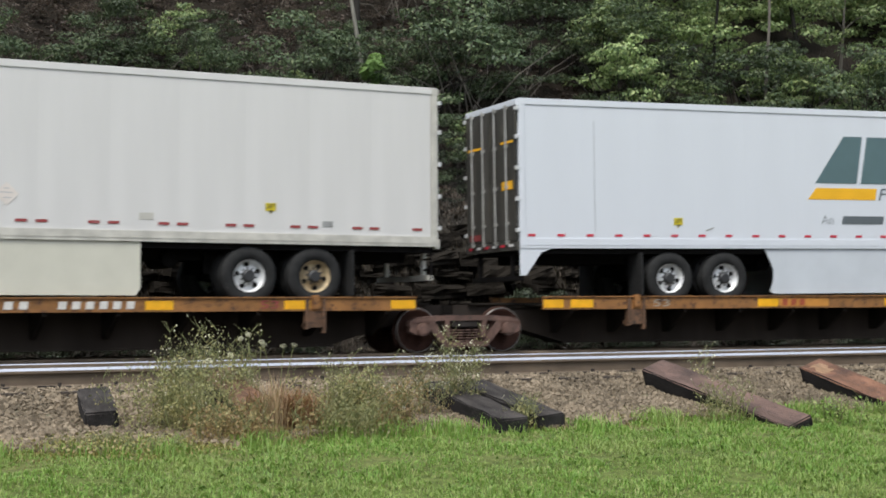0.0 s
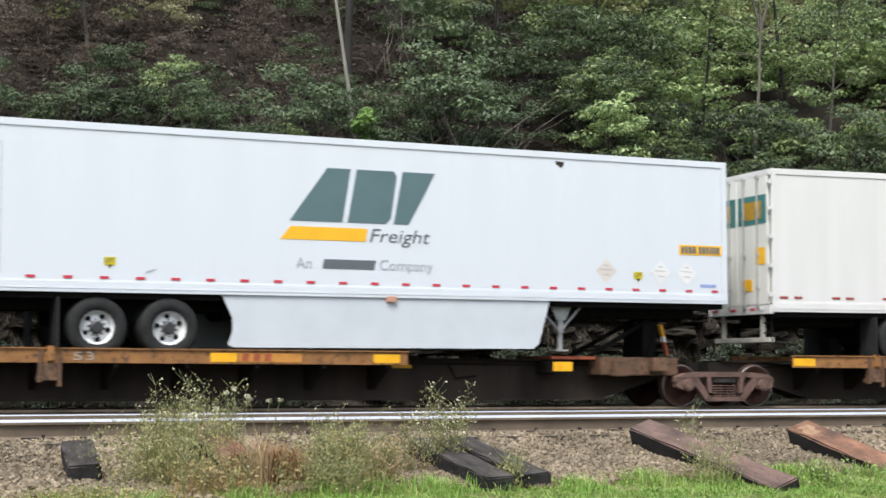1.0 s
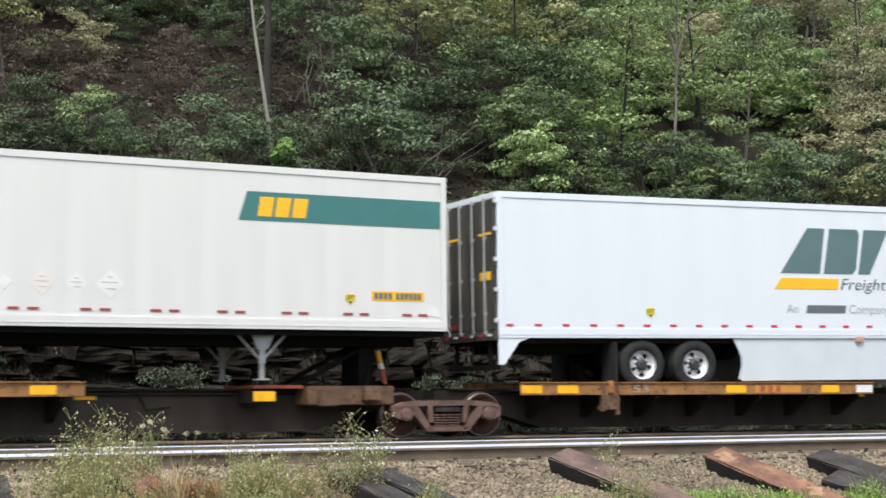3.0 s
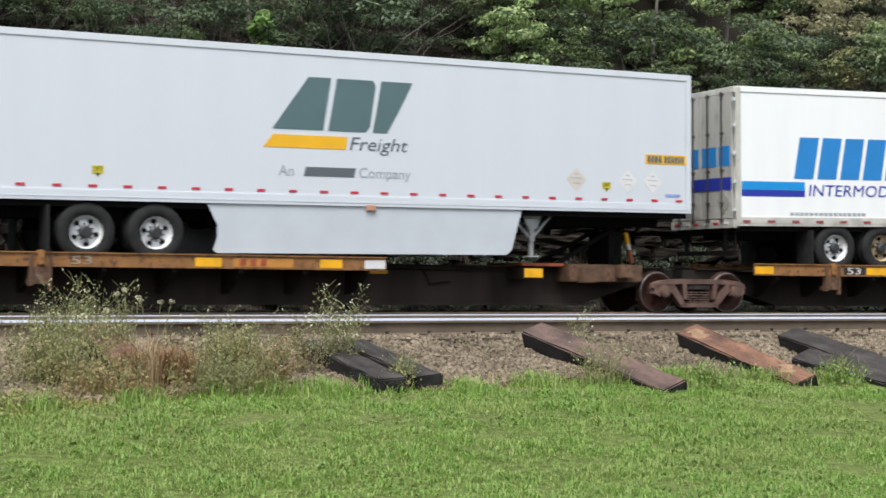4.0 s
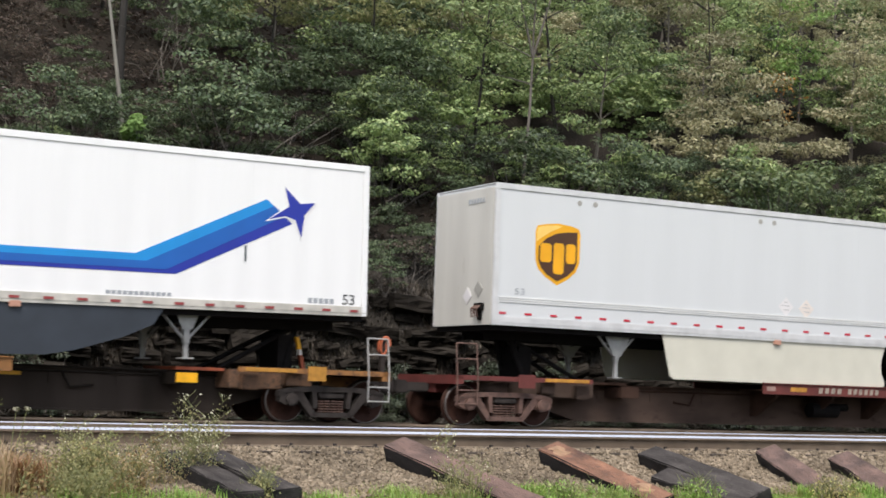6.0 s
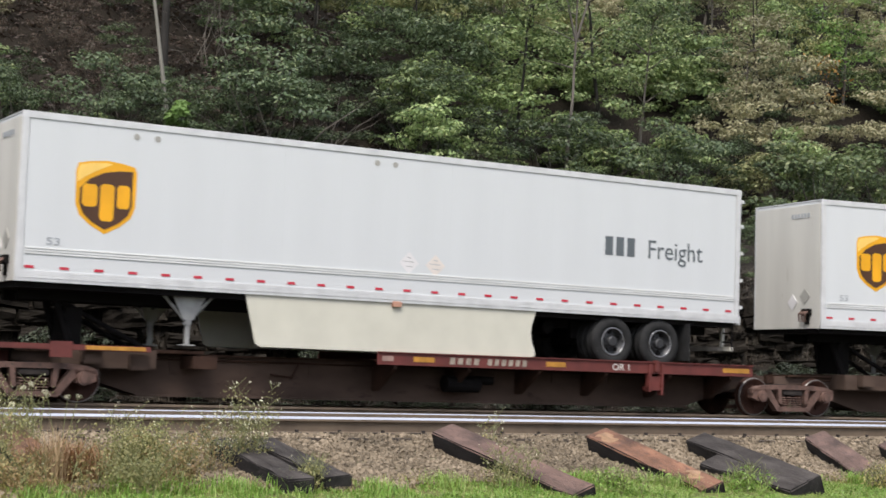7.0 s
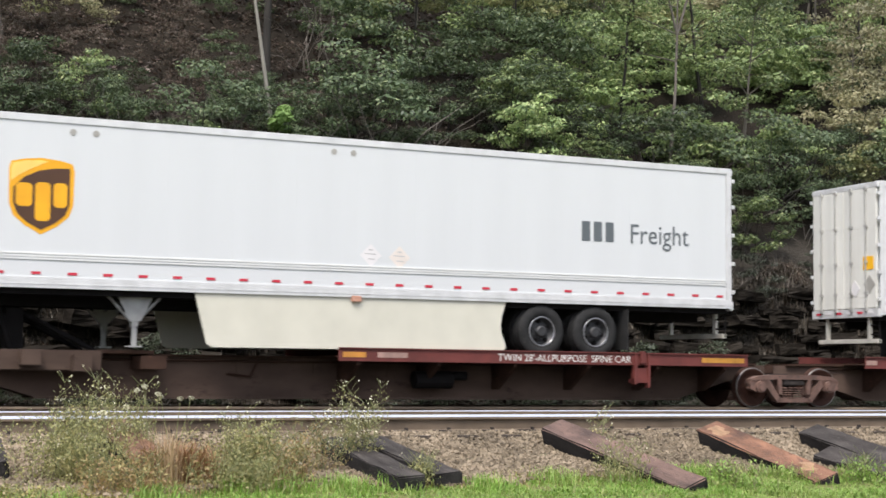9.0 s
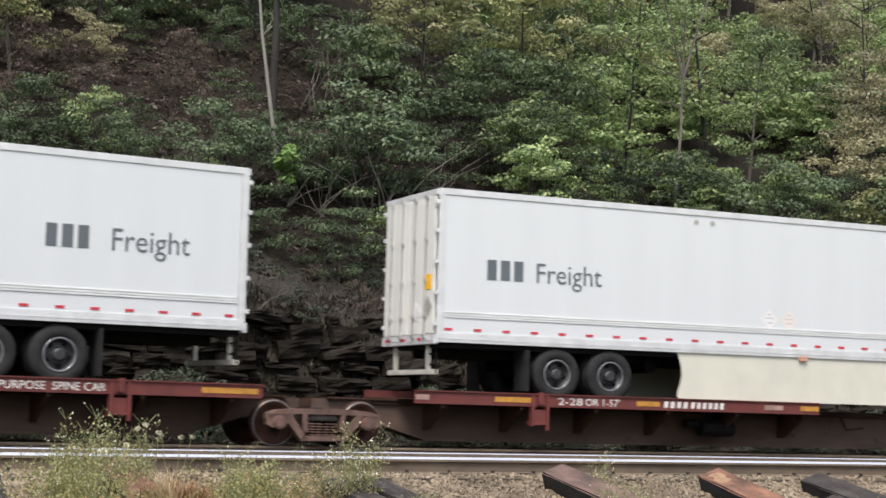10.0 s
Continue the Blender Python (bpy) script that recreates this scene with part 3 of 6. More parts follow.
def truck_frame(material):
    """Side frame of a three-piece truck: bowed top chord, tension member, openings, spring seat and journal boxes."""
    bm = bmesh.new()
    y0, y1 = -1.10, -0.92

    def ring(poly):
        return prism(poly, y0, y1, bm)

    ring([(-1.16, 0.50), (-1.14, 0.60), (-0.95, 0.665), (-0.55, 0.70), (0.55, 0.70), (0.95, 0.665), (1.14, 0.60), (1.16, 0.50), (0.9, 0.56), (0.5, 0.60), (-0.5, 0.60), (-0.9, 0.56)])
    for k in (-1, 1):
        ring([(k * 0.66, 0.60), (k * 0.86, 0.58), (k * 0.46, 0.13), (k * 0.32, 0.13)])
        ring([(k * 0.34, 0.60), (k * 0.44, 0.60), (k * 0.40, 0.28), (k * 0.32, 0.28)])
        ring([(k * 0.72, 0.60), (k * 1.12, 0.58), (k * 1.14, 0.40), (k * 1.02, 0.34), (k * 0.76, 0.36)])
        tube(bm, (k * HALF_BASE, -1.16, 0.44), (k * HALF_BASE, -1.0, 0.44), 0.125, seg=16)
        tube(bm, (k * HALF_BASE, -1.185, 0.44), (k * HALF_BASE, -1.16, 0.44), 0.085, seg=12)
    ring([(-0.46, 0.11), (0.46, 0.11), (0.40, 0.20), (-0.40, 0.20)])
    return mesh_of(bm, "side_frame", material)


def spring(bm, x, y, r=0.055):
    for i in range(5):
        z = 0.22 + i * 0.05
        for a in range(10):
            a0, a1 = 2 * math.pi * a / 10, 2 * math.pi * (a + 1) / 10
            tube(bm, (x + r * math.cos(a0), y + r * math.sin(a0), z), (x + r * math.cos(a1), y + r * math.sin(a1), z), 0.014, seg=5, caps=False)


FRAME_MESH = {0: truck_frame(M_TRUCKD), 1: truck_frame(M_TRUCK)}
sp = bmesh.new()
for px in (-0.22, -0.075, 0.075, 0.22):
    spring(sp, px, -1.02)
SPRING_MESH = mesh_of(sp, "spring_nest", M_TRUCK)
BOLSTER_MESH = mesh_of(boxes((-0.28, 0.28, -1.08, 1.08, 0.47, 0.59), (-0.22, 0.22, -0.6, 0.6, 0.40, 0.72), bevel=0.02), "bolster", M_TRUCKD)
MOVING, SPINNING = [], []


def truck(s, rusty):
    th = thing("freight_truck", "two-axle cast steel freight truck with coil springs, " + ("rusty brown" if rusty else "grimy dark"), "bogie", "trucks under the train")
    for k in (-1, 1):
        ws = part("wheelset", AXLE_MESH, None, th)
        ws.location = (k * HALF_BASE, 0, 0.422)
        for side in (0, 1):
            part("wheel", WHEEL_MESH, None, ws, m=pose(0, 0, 0, 0, 0, 180 * side))
            part("tread", RIM_MESH, None, ws, "worn bright rim edge", m=pose(0, 0, 0, 0, 0, 180 * side))
        SPINNING.append((ws, k * HALF_BASE))
    for side in (0, 1):
        fr = part("side_frame", FRAME_MESH[rusty], None, th, m=pose(0, 0, 0, 0, 0, 180 * side))
        tagged(part("spring_nest", SPRING_MESH, None, fr), kind="stuff")
    part("bolster", BOLSTER_MESH, None, th)
    MOVING.append((th, s, 0.0, 0.0, 0.0))


M_HITCH = mat("rust_streaked_hitch_base", (0.125, 0.066, 0.036), 0.75, var=0.4, scale=3, bump=0.12, second=(0.05, 0.03, 0.02), second_at=0.5)


# ---------------------------------------------------------------- the train: spine wagons
def wagon(s, xl, xr, flip, red, marks):
    """One platform of an articulated spine car: deep centre beam, wheel deck on brackets, hitch stand. flip 1: deck before the hitch."""
    paint, steel = (M_WAGR, M_WAGRD) if red else (M_WAGY, M_WAGD)
    label = ("oxide-red" if red else "worn yellow-brown") + " articulated spine car platform carrying a road trailer"
    th = thing("spine_car", label, "rail wagon", "platforms of the train")
    X = lambda v: v * flip
    top = 1.09 if red else 1.03
    d0, d1 = (-8.5, 0.95) if red else (-7.62, 0.95)
    # centre beam with rising ends
    a, b = xl + 0.15, xr - 0.15
    part("spine_beam", prism([(a, 0.62), (a, 0.90), (b, 0.90), (b, 0.62), (b - 0.9, 0.58), (b - 2.3, 0.17), (a + 2.3, 0.17), (a + 0.9, 0.58)], -0.36, 0.36), M_BEAMR if red else M_BEAM, th, "deep brown steel centre beam")
    part("top_flange", boxes((a + 0.3, b - 0.3, -0.46, 0.46, 0.90, 0.935)), steel, th)
    part("bottom_flange", boxes((a + 2.3, b - 2.3, -0.46, 0.46, 0.135, 0.17)), M_BEAMR if red else M_BEAM, th)
    part("articulation", boxes((b - 0.5, b + 0.55, -0.30, 0.30, 0.70, 0.86), bevel=0.02), steel, th)
    part("articulation", boxes((a - 0.2, a + 0.3, -0.34, 0.34, 0.72, 0.90), bevel=0.02), steel, th)
    # wheel deck
    for y0, y1 in ((-1.27, -0.46), (0.46, 1.27)):
        part("deck_plate", boxes((X(d0), X(d1), y0, y1, top - 0.16, top - 0.13)), steel, th)
    for y0, y1 in ((-1.30, -1.27), (1.27, 1.30)):
        sill = part("side_sill", boxes((X(d0), X(d1), y0, y1, top - 0.235, top), bevel=0.004), paint, th)
        part("sill_lip", boxes((X(d0), X(d1), y0 - 0.03 if y0 < 0 else y0, y1 if y0 < 0 else y1 + 0.03, top, top + 0.022)), paint, sill)
    n = 6 if red else 7
    for i in range(n):
        g = d0 + 0.6 + (d1 - d0 - 1.0) * i / (n - 1)
        for sy in (-1, 1):
            bm = bmesh.new()
            pts = [(sy * 1.26, top - 0.235), (sy * 0.36, top - 0.16), (sy * 0.36, 0.34), (sy * 0.55, 0.34), (sy * 1.26, top - 0.30)]
            va = [bm.verts.new((X(g) - 0.015, y, z)) for y, z in pts]
            vb = [bm.verts.new((X(g) + 0.06, y, z)) for y, z in pts]
            bm.faces.new(va), bm.faces.new(vb[::-1])
            for q in range(5):
                bm.faces.new((va[q], va[(q + 1) % 5], vb[(q + 1) % 5], vb[q]))
            bmesh.ops.recalc_face_normals(bm, faces=bm.faces[:])
            part("gusset", bm, steel, th)
    gx = X(-5.8 if red else -5.6)
    br = part("side_bracket", boxes((gx - 0.20, gx - 0.13, -1.34, -1.20, 0.47, top - 0.02), (gx + 0.13, gx + 0.19, -1.34, -1.20, 0.40, top - 0.02), (gx - 0.20, gx + 0.19, -1.32, -1.10, 0.50, 0.58),
                                    (gx - 0.13, gx + 0.13, -1.30, -1.26, 0.58, 0.80), bevel=0.006), paint if red else M_HITCH, th, "hanging steel bracket")
    part("bracket_lug", boxes((gx - 0.06, gx + 0.06, -1.36, -1.26, top - 0.20, top + 0.05), bevel=0.01), paint, br)
    for i in range(5):
        sx = X(d0 + 1.1 + 1.72 * i)
        part("rivet_plate", boxes((sx - 0.05, sx + 0.05, -1.304, -1.30, top - 0.215, top - 0.03), bevel=0.001), paint, th)
    hang = bmesh.new()
    for i in range(9):
        hx0 = a + 3.0 + i * (b - a - 6.0) / 8
        box(hang, hx0 - 0.03, hx0 + 0.03, -0.375, -0.358, 0.60, 0.90)
    tagged(part("web_stiffener", hang, M_BEAMR if red else M_BEAM, th), kind="stuff")
    # hitch end
    hx = X(6.75)
    part("hitch_plate", boxes((X(4.3), X(5.3), -0.72, 0.72, 0.935, 0.995)), M_WAGRD if red else M_PLATE, th, "red-brown bearing plate")
    part("hitch_base", boxes((X(5.3), X(7.1), -0.95, 0.95, 0.62, 0.98), (X(5.5), X(5.85), -1.12, -0.9, 0.60, 0.90), (X(6.4), X(6.75), -1.16, -0.9, 0.70, 0.98), bevel=0.02), M_HITCH if not red else M_BEAMR, th)
    part("outrigger", boxes((X(4.15), X(4.62), -1.02, 1.02, 0.66, 0.90), bevel=0.01), steel, th)
    if not red:
        part("outrigger_patch", boxes((X(4.17), X(4.60), -1.03, -1.021, 0.70, 0.88)), M_YPATCH, th, "yellow reflective patch")
    st = bmesh.new()
    for sy in (-0.42, 0.42):
        tube(st, (hx, sy, 0.95), (hx + X(0.28), sy * 0.7, 1.86), 0.075, seg=8)
        tube(st, (X(5.3), sy, 0.98), (hx + X(0.15), sy * 0.7, 1.80), 0.05, seg=8)
    box(st, hx - 0.12, hx + 0.20, -0.38, 0.38, 1.0, 1.7)
    stand = part("hitch_stand", st, M_UNDER, th, "black folding hitch stand")
    part("hitch_head", boxes((hx + X(-0.25), hx + X(0.55), -0.48, 0.48, 1.84, 1.93), bevel=0.02), M_UNDER, stand)
    if not red:
        for lo, hi, mt, lb in ((0.0, 0.45, M_PLATE, "red-orange strut end"), (0.45, 0.62, M_PLACW, "white strut band"), (0.62, 1.0, M_YPATCH, "yellow strut band")):
            c0, c1, e0, e1 = 0.36 - 0.16 * lo, 0.36 - 0.16 * hi, 1.02 + 0.64 * lo, 1.02 + 0.64 * hi
            part("hitch_stripe", prism([(hx + X(c0), e0), (hx + X(c0 + 0.07), e0), (hx + X(c1 + 0.07), e1), (hx + X(c1), e1)], -0.52, -0.44), mt, stand, lb)
    # brake gear along the beam
    pipe = bmesh.new()
    tube(pipe, (a + 1.2, -0.40, 0.83), (b - 1.2, -0.40, 0.83), 0.022, seg=6)
    tube(pipe, (X(2.2), -0.42, 0.83), (X(2.35), -0.44, 0.55), 0.022, seg=6)
    tube(pipe, (X(2.35), -0.44, 0.55), (X(2.8), -0.44, 0.60), 0.022, seg=6)
    part("brake_pipe", pipe, steel, th)
    if red:
        cy = bmesh.new()
        tube(cy, (X(-0.9), -0.72, 0.52), (X(-1.7), -0.72, 0.52), 0.17, seg=14)
        tube(cy, (X(-1.75), -0.70, 0.60), (X(-2.05), -0.70, 0.60), 0.09, seg=10)
        part("air_reservoir", cy, M_UNDER, th, "grimy air reservoir")
    # markings
    zt = top - 0.20
    for x0, x1, mt in marks.get("patch", ()):
        part("reflective_patch", boxes((x0, x1, -1.306, -1.301, zt + (0.04 if red else 0), zt + (0.14 if red else 0.16))), mt, th, "yellow reflective patch" if mt is M_YPATCH else "faded amber patch" if mt is M_YOLD else "")
    for x, wd, k in marks.get("bars", ()):
        bars(x, zt + 0.02, wd, 0.13, k, th, marks.get("ink", M_WTEXT), y=-1.307, name="stencil_bar", gap=0.42, slant=0.12)
    for x, txt, wd, mt in marks.get("text", ()):
        words(txt, 0.14, mt, "stencil", x, zt + 0.015, th, y=-1.308, width=wd)
    if not red:
        part("beam_patch", boxes((X(1.05), X(1.45), -0.372, -0.361, 0.74, 0.83)), M_YPATCH, th)
    MOVING.append((th, s, -0.09, 0.0, 0.0))
    return th


Y, K = M_YPATCH, M_WAGB
TTX = {"patch": [(-7.6, -7.18, Y), (-7.03, -6.54, Y), (-2.82, -2.34, Y), (-2.31, -1.12, M_WAGO), (0.26, 0.79, Y)],
       "bars": [(-2.25, 0.62, 3)], "ink": M_STENR, "text": [(-5.22, "53", 0.36, M_STENG)]}
TTX2 = {"patch": [(-7.6, -7.08, Y), (-4.1, -3.55, Y), (-2.6, -2.1, Y), (0.0, 0.45, Y), (-5.2, -4.3, M_WAGO)], "bars": [(-5.1, 0.7, 3)], "ink": M_STENR}
TTX3 = {"patch": [(-7.6, -7.14, Y), (-6.80, -6.33, Y), (-2.84, -2.34, Y), (-2.12, -0.95, M_WAGO), (-0.42, 0.04, Y), (0.5, 0.93, M_PLACW)], "bars": [(-2.0, 0.60, 3)], "ink": M_STENR,
        "text": [(-5.07, "53", 0.36, M_STENG)]}
TTX4 = {"patch": [(-7.6, -7.13, Y), (-5.3, -4.74, K), (-4.70, -2.45, Y), (-2.42, -0.05, K)], "bars": [(-2.40, 0.64, 4), (-1.62, 1.30, 6)], "text": [(-5.22, "53", 0.36, M_WTEXT)]}
TTX0 = {"patch": [(7.1, 7.6, Y), (5.0, 5.5, Y), (2.45, 2.95, Y)], "bars": [(-0.45, 1.0, 4), (0.95, 1.4, 6)], "text": [(4.55, "53", 0.34, M_DULLRED)]}
Y = M_YOLD
RED5 = {"patch": [(-0.15, 0.32, Y), (2.97, 3.46, Y), (7.65, 8.4, Y), (-0.85, -0.6, M_FADED)], "bars": [(0.67, 0.75, 4), (1.55, 1.0, 6)], "ink": M_STENG, "text": [(4.65, "OR 1", 0.44, M_WTEXT)]}
RED6 = {"patch": [(-0.87, -0.4, M_WAGO), (7.3, 8.4, Y), (-0.16, 0.47, M_FADED)], "text": [(2.43, "TWIN 28'-ALLPURPOSE  SPINE CAR", 3.1, M_WTEXT)]}
RED7 = {"patch": [(-8.48, -8.2, M_FADED), (-6.8, -5.94, Y), (-3.59, -3.05, Y), (0.45, 0.93, Y), (-0.46, 0.01, M_FADED)], "bars": [(-2.95, 0.62, 4), (-2.3, 0.85, 6)], "ink": M_WTEXT,
        "text": [(-5.40, "2-28", 0.55, M_WTEXT), (-4.78, "OR 1-57'", 0.78, M_WTEXT)]}
S = (-7.93, 10.09, 27.45, 44.86, 62.29, 81.53, 100.14, 120.37)
wagon(S[0], -8.7, 8.76, -1, False, TTX0)
wagon(S[1], -9.26, 8.14, 1, False, TTX)
wagon(S[2], -9.22, 8.20, 1, False, TTX2)
wagon(S[3], -9.21, 8.45, 1, False, TTX3)
end_car = wagon(S[4], -8.98, 7.75, 1, False, TTX4)
head_car = wagon(S[5], -7.95, 9.80, -1, True, RED5)
wagon(S[6], -8.81, 9.84, -1, True, RED6)
wagon(S[7], -10.39, 8.2, 1, True, RED7)
for s, rusty in ((-16.7, 1), (0.83, 1), (18.23, 1), (35.65, 1), (53.31, 1), (69.78, 0), (73.87, 1), (91.33, 1), (109.98, 1), (128.65, 1)):
    truck(s, rusty)


def end_platform(car, k, x0):
    """Coupler, end sill, step ladder and handrails at the outer end of a car."""
    X = lambda v: x0 + k * v
    part("end_sill", boxes((X(-2.4), X(0.95), -1.30, -1.18, 0.93, 1.03), (X(0.75), X(0.95), -1.3, 1.3, 0.84, 1.03), (X(-0.1), X(0.9), -0.36, 0.36, 0.66, 0.90), bevel=0.008), M_WAGY if k > 0 else M_WAGR, car)
    part("walkway", boxes((X(-0.4), X(0.9), -1.18, 1.18, 0.95, 0.98)), M_WAGD, car)
    part("coupler", boxes((X(0.9), X(1.62), -0.10, 0.10, 0.66, 0.86), (X(1.45), X(1.75), -0.18, 0.20, 0.62, 0.90), bevel=0.03), M_TRUCKD, car, "rusty knuckle coupler")
    rods = [((X(dx), -1.31, 0.42), (X(dx), -1.31, 1.05)) for dx in (0.42, 0.90)] + [((X(dx), -1.30, 1.03), (X(dx), -1.22, 1.68)) for dx in (0.42, 0.90)]
    rungs = [((X(0.42), y, z), (X(0.90), y, z)) for z, y in ((0.44, -1.31), (0.72, -1.31), (1.36, -1.26), (1.68, -1.22))]
    for nm, lines in (("ladder_rail", rods), ("rung", rungs)):
        for u, v in lines:
            part(nm, tube(bmesh.new(), u, v, 0.016, seg=6), M_ROD if k > 0 else M_TRUCK, car)
    part("end_patch", boxes((X(-2.3), X(-1.2), -1.31, -1.301, 0.95, 1.02)), M_YOLD, car)
    part("corner_plate", boxes((X(-0.95), X(-0.55), -1.32, -1.302, 0.80, 1.08), bevel=0.004), M_YOLD if k > 0 else M_WAGR, car)
    if k > 0:
        ho = bmesh.new()
        for i in range(22):
            a0, a1 = i * 0.6, (i + 1) * 0.6
            r0, r1 = 0.20 - 0.004 * i, 0.20 - 0.004 * (i + 1)
            tube(ho, (X(1.0) + r0 * 0.5 * math.cos(a0), -1.0 + 0.012 * i, 1.55 + r0 * math.sin(a0)), (X(1.0) + r1 * 0.5 * math.cos(a1), -1.0 + 0.012 * (i + 1), 1.55 + r1 * math.sin(a1)), 0.022, seg=6)
        part("brake_hose", ho, M_HOSE, car, "coiled orange hose")
        part("hose_post", boxes((X(0.95), X(1.05), -0.9, -0.82, 0.98, 1.75)), M_TRUCKD, car)


end_platform(end_car, 1, 7.75)
end_platform(head_car, -1, -7.95)


# ---------------------------------------------------------------- the train: road trailers
def lathe_m(name, prof, material, seg=32):
    return mesh_of(lathe(prof, seg), name, material, True)


TYRE_MESH = lathe_m("tyre", [(0.29, -0.125), (0.31, -0.15), (0.40, -0.165), (0.475, -0.15), (0.515, -0.12), (0.525, -0.04), (0.518, -0.035), (0.518, -0.015), (0.525, -0.01), (0.525, 0.10), (0.49, 0.15), (0.31, 0.15), (0.29, 0.125)], M_TYRE, 40)


def rim_mesh(material):
    return mesh_of(lathe([(0.295, -0.15), (0.295, -0.125), (0.265, -0.115), (0.25, -0.03), (0.20, -0.02), (0.15, -0.06), (0.115, -0.065), (0.0, -0.065)], 32), "rim", material, True)


def hub_meshes():
    bm = lathe([(0.118, -0.06), (0.112, -0.13), (0.085, -0.15), (0.0, -0.15)], 20)
    for a in range(10):
        c, s = math.cos(a * 0.628), math.sin(a * 0.628)
        tube(bm, (0.142 * c, -0.06, 0.142 * s), (0.142 * c, -0.11, 0.142 * s), 0.016, seg=6)
    hole = bmesh.new()
    tube(hole, (0, -0.062, 0), (0, -0.02, 0), 0.044, seg=12)
    return mesh_of(bm, "hub", M_RIM_D), mesh_of(hole, "hand_hole", M_UNDER)


HUB_MESH, HOLE_MESH = hub_meshes()
RIMS = {"white": rim_mesh(M_RIM_W), "tan": rim_mesh(M_RIM_T), "dark": rim_mesh(M_RIM_D)}
RING_MESH = lathe_m("rim_ring", [(0.30, -0.152), (0.296, -0.158), (0.272, -0.155), (0.268, -0.15)], M_RING)
PANEL_W = 1.222
DASH = {}


def dash_mesh(width, height, material):
    key = (width, height, material.name)
    if key not in DASH:
        DASH[key] = mesh_of(boxes((-width / 2, width / 2, -0.005, 0, -height / 2, height / 2)), "reflector", material)
    return DASH[key]


def trailer(s, flip, label, paint, rail, hubs, z_axle, zd, zn, height, rims, skirt=None, dashes=None, doors=None, ribs=False, leg=4.35, door_boxes=(), apron=False):
    """A 53 ft box trailer; flip 1: doors and wheels at -x. zd, zn: underside over the rail at door and nose."""
    th = thing("semi_trailer", label, "trailer", "trailers on the train")
    X = lambda v: v * flip
    L = 8.08
    H = height
    # local z = 0 is the underside of the box
    part("box_body", boxes((-L + 0.03, L - 0.03, -1.26, 1.29, 0.12, H - 0.03), bevel=0.012), paint, th)
    pm = mesh_of(boxes((0.0004, PANEL_W - 0.0004, -1.283, -1.262, 0.19, H - 0.125)), "side_panel", paint)
    for i in range(13):
        part("side_panel", pm, None, th, m=pose(-L + 0.135 + i * PANEL_W, 0, 0))
    part("roof", boxes((-L + 0.02, L - 0.02, -1.27, 1.28, H - 0.03, H), bevel=0.01), paint, th)
    for y0, y1 in ((-1.30, -1.262), (1.29, 1.31)):
        part("top_rail", boxes((-L, L, y0, y1, H - 0.13, H - 0.004), bevel=0.008), paint if not ribs else M_ALU, th)
        part("bottom_rail", boxes((-L, L, y0 - 0.004, y1, 0.0, 0.19), (-L, L, y0 - 0.012, y1, 0.06, 0.075), bevel=0.005), rail, th)
    if ribs:
        for z in (0.50, 0.545, 0.59):
            part("rub_rib", boxes((-L + 0.15, L - 0.15, -1.299, -1.283, z - 0.02, z + 0.012), bevel=0.006), M_RIB, th)
    for k in (-1, 1):
        for y0, y1 in ((-1.305, -1.262), (1.27, 1.312)):
            part("corner_post", boxes((k * (L - 0.13), k * L, y0, y1, 0.0, H - 0.01), bevel=0.012), rail if k == -flip or ribs else paint, th)
    part("floor_frame", boxes((-L + 0.05, L - 0.05, -1.18, 1.18, -0.10, 0.11), (-L + 0.3, L - 0.3, -0.5, -0.4, -0.28, -0.10), (-L + 0.3, L - 0.3, 0.4, 0.5, -0.28, -0.10)), M_UNDER, th)
    # doors or rear frame
    door_mat = {"dark": M_STEELDOOR, "grimy": M_GDOOR}.get(doors, M_WDOOR)
    xd = X(-L)
    for sy in (-1, 1):
        dr = part("rear_door", boxes((xd - X(0.055), xd + X(0.0), min(sy * 0.01, sy * 1.22), max(sy * 0.01, sy * 1.22), 0.16, H - 0.14), bevel=0.012), door_mat, th)
        for yy in (0.30, 0.86):
            rod = bmesh.new()
            tube(rod, (xd - X(0.085), sy * yy, 0.10), (xd - X(0.085), sy * yy, H - 0.10), 0.02, seg=8)
            for z in (0.12, 0.5, 1.2, 2.0, H - 0.16):
                box(rod, xd - X(0.10), xd - X(0.05), sy * yy - 0.05, sy * yy + 0.05, z - 0.03, z + 0.03)
            part("lock_rod", rod, M_STEELDOOR if doors == "grimy" else M_ROD, dr)
        for z in (0.35, 0.95, 1.55, 2.15, 2.7):
            part("hinge", boxes((xd - X(0.075), xd + X(0.0), sy * 1.285 - 0.035, sy * 1.285 + 0.035, z - 0.04, z + 0.04), bevel=0.008), M_ALU, dr)
    for y0, y1, z0, z1, mt in door_boxes:
        decal = boxes((xd - X(0.064), xd - X(0.055), y0, y1, z0, z1))
        if mt in (M_PLACG, M_PLACW):
            bmesh.ops.rotate(decal, verts=decal.verts[:], cent=(xd, (y0 + y1) / 2, (z0 + z1) / 2), matrix=Matrix.Rotation(radians(45), 3, "X"))
        part("door_decal", decal, mt, th)
    part("rear_header", boxes((xd - X(0.05), xd + X(0.05), -1.27, 1.27, H - 0.14, H - 0.02), bevel=0.01), rail, th)
    part("rear_sill", boxes((xd - X(0.06), xd + X(0.05), -1.28, 1.28, -0.04, 0.15), bevel=0.01), M_STEELDOOR if doors == "dark" else rail, th)
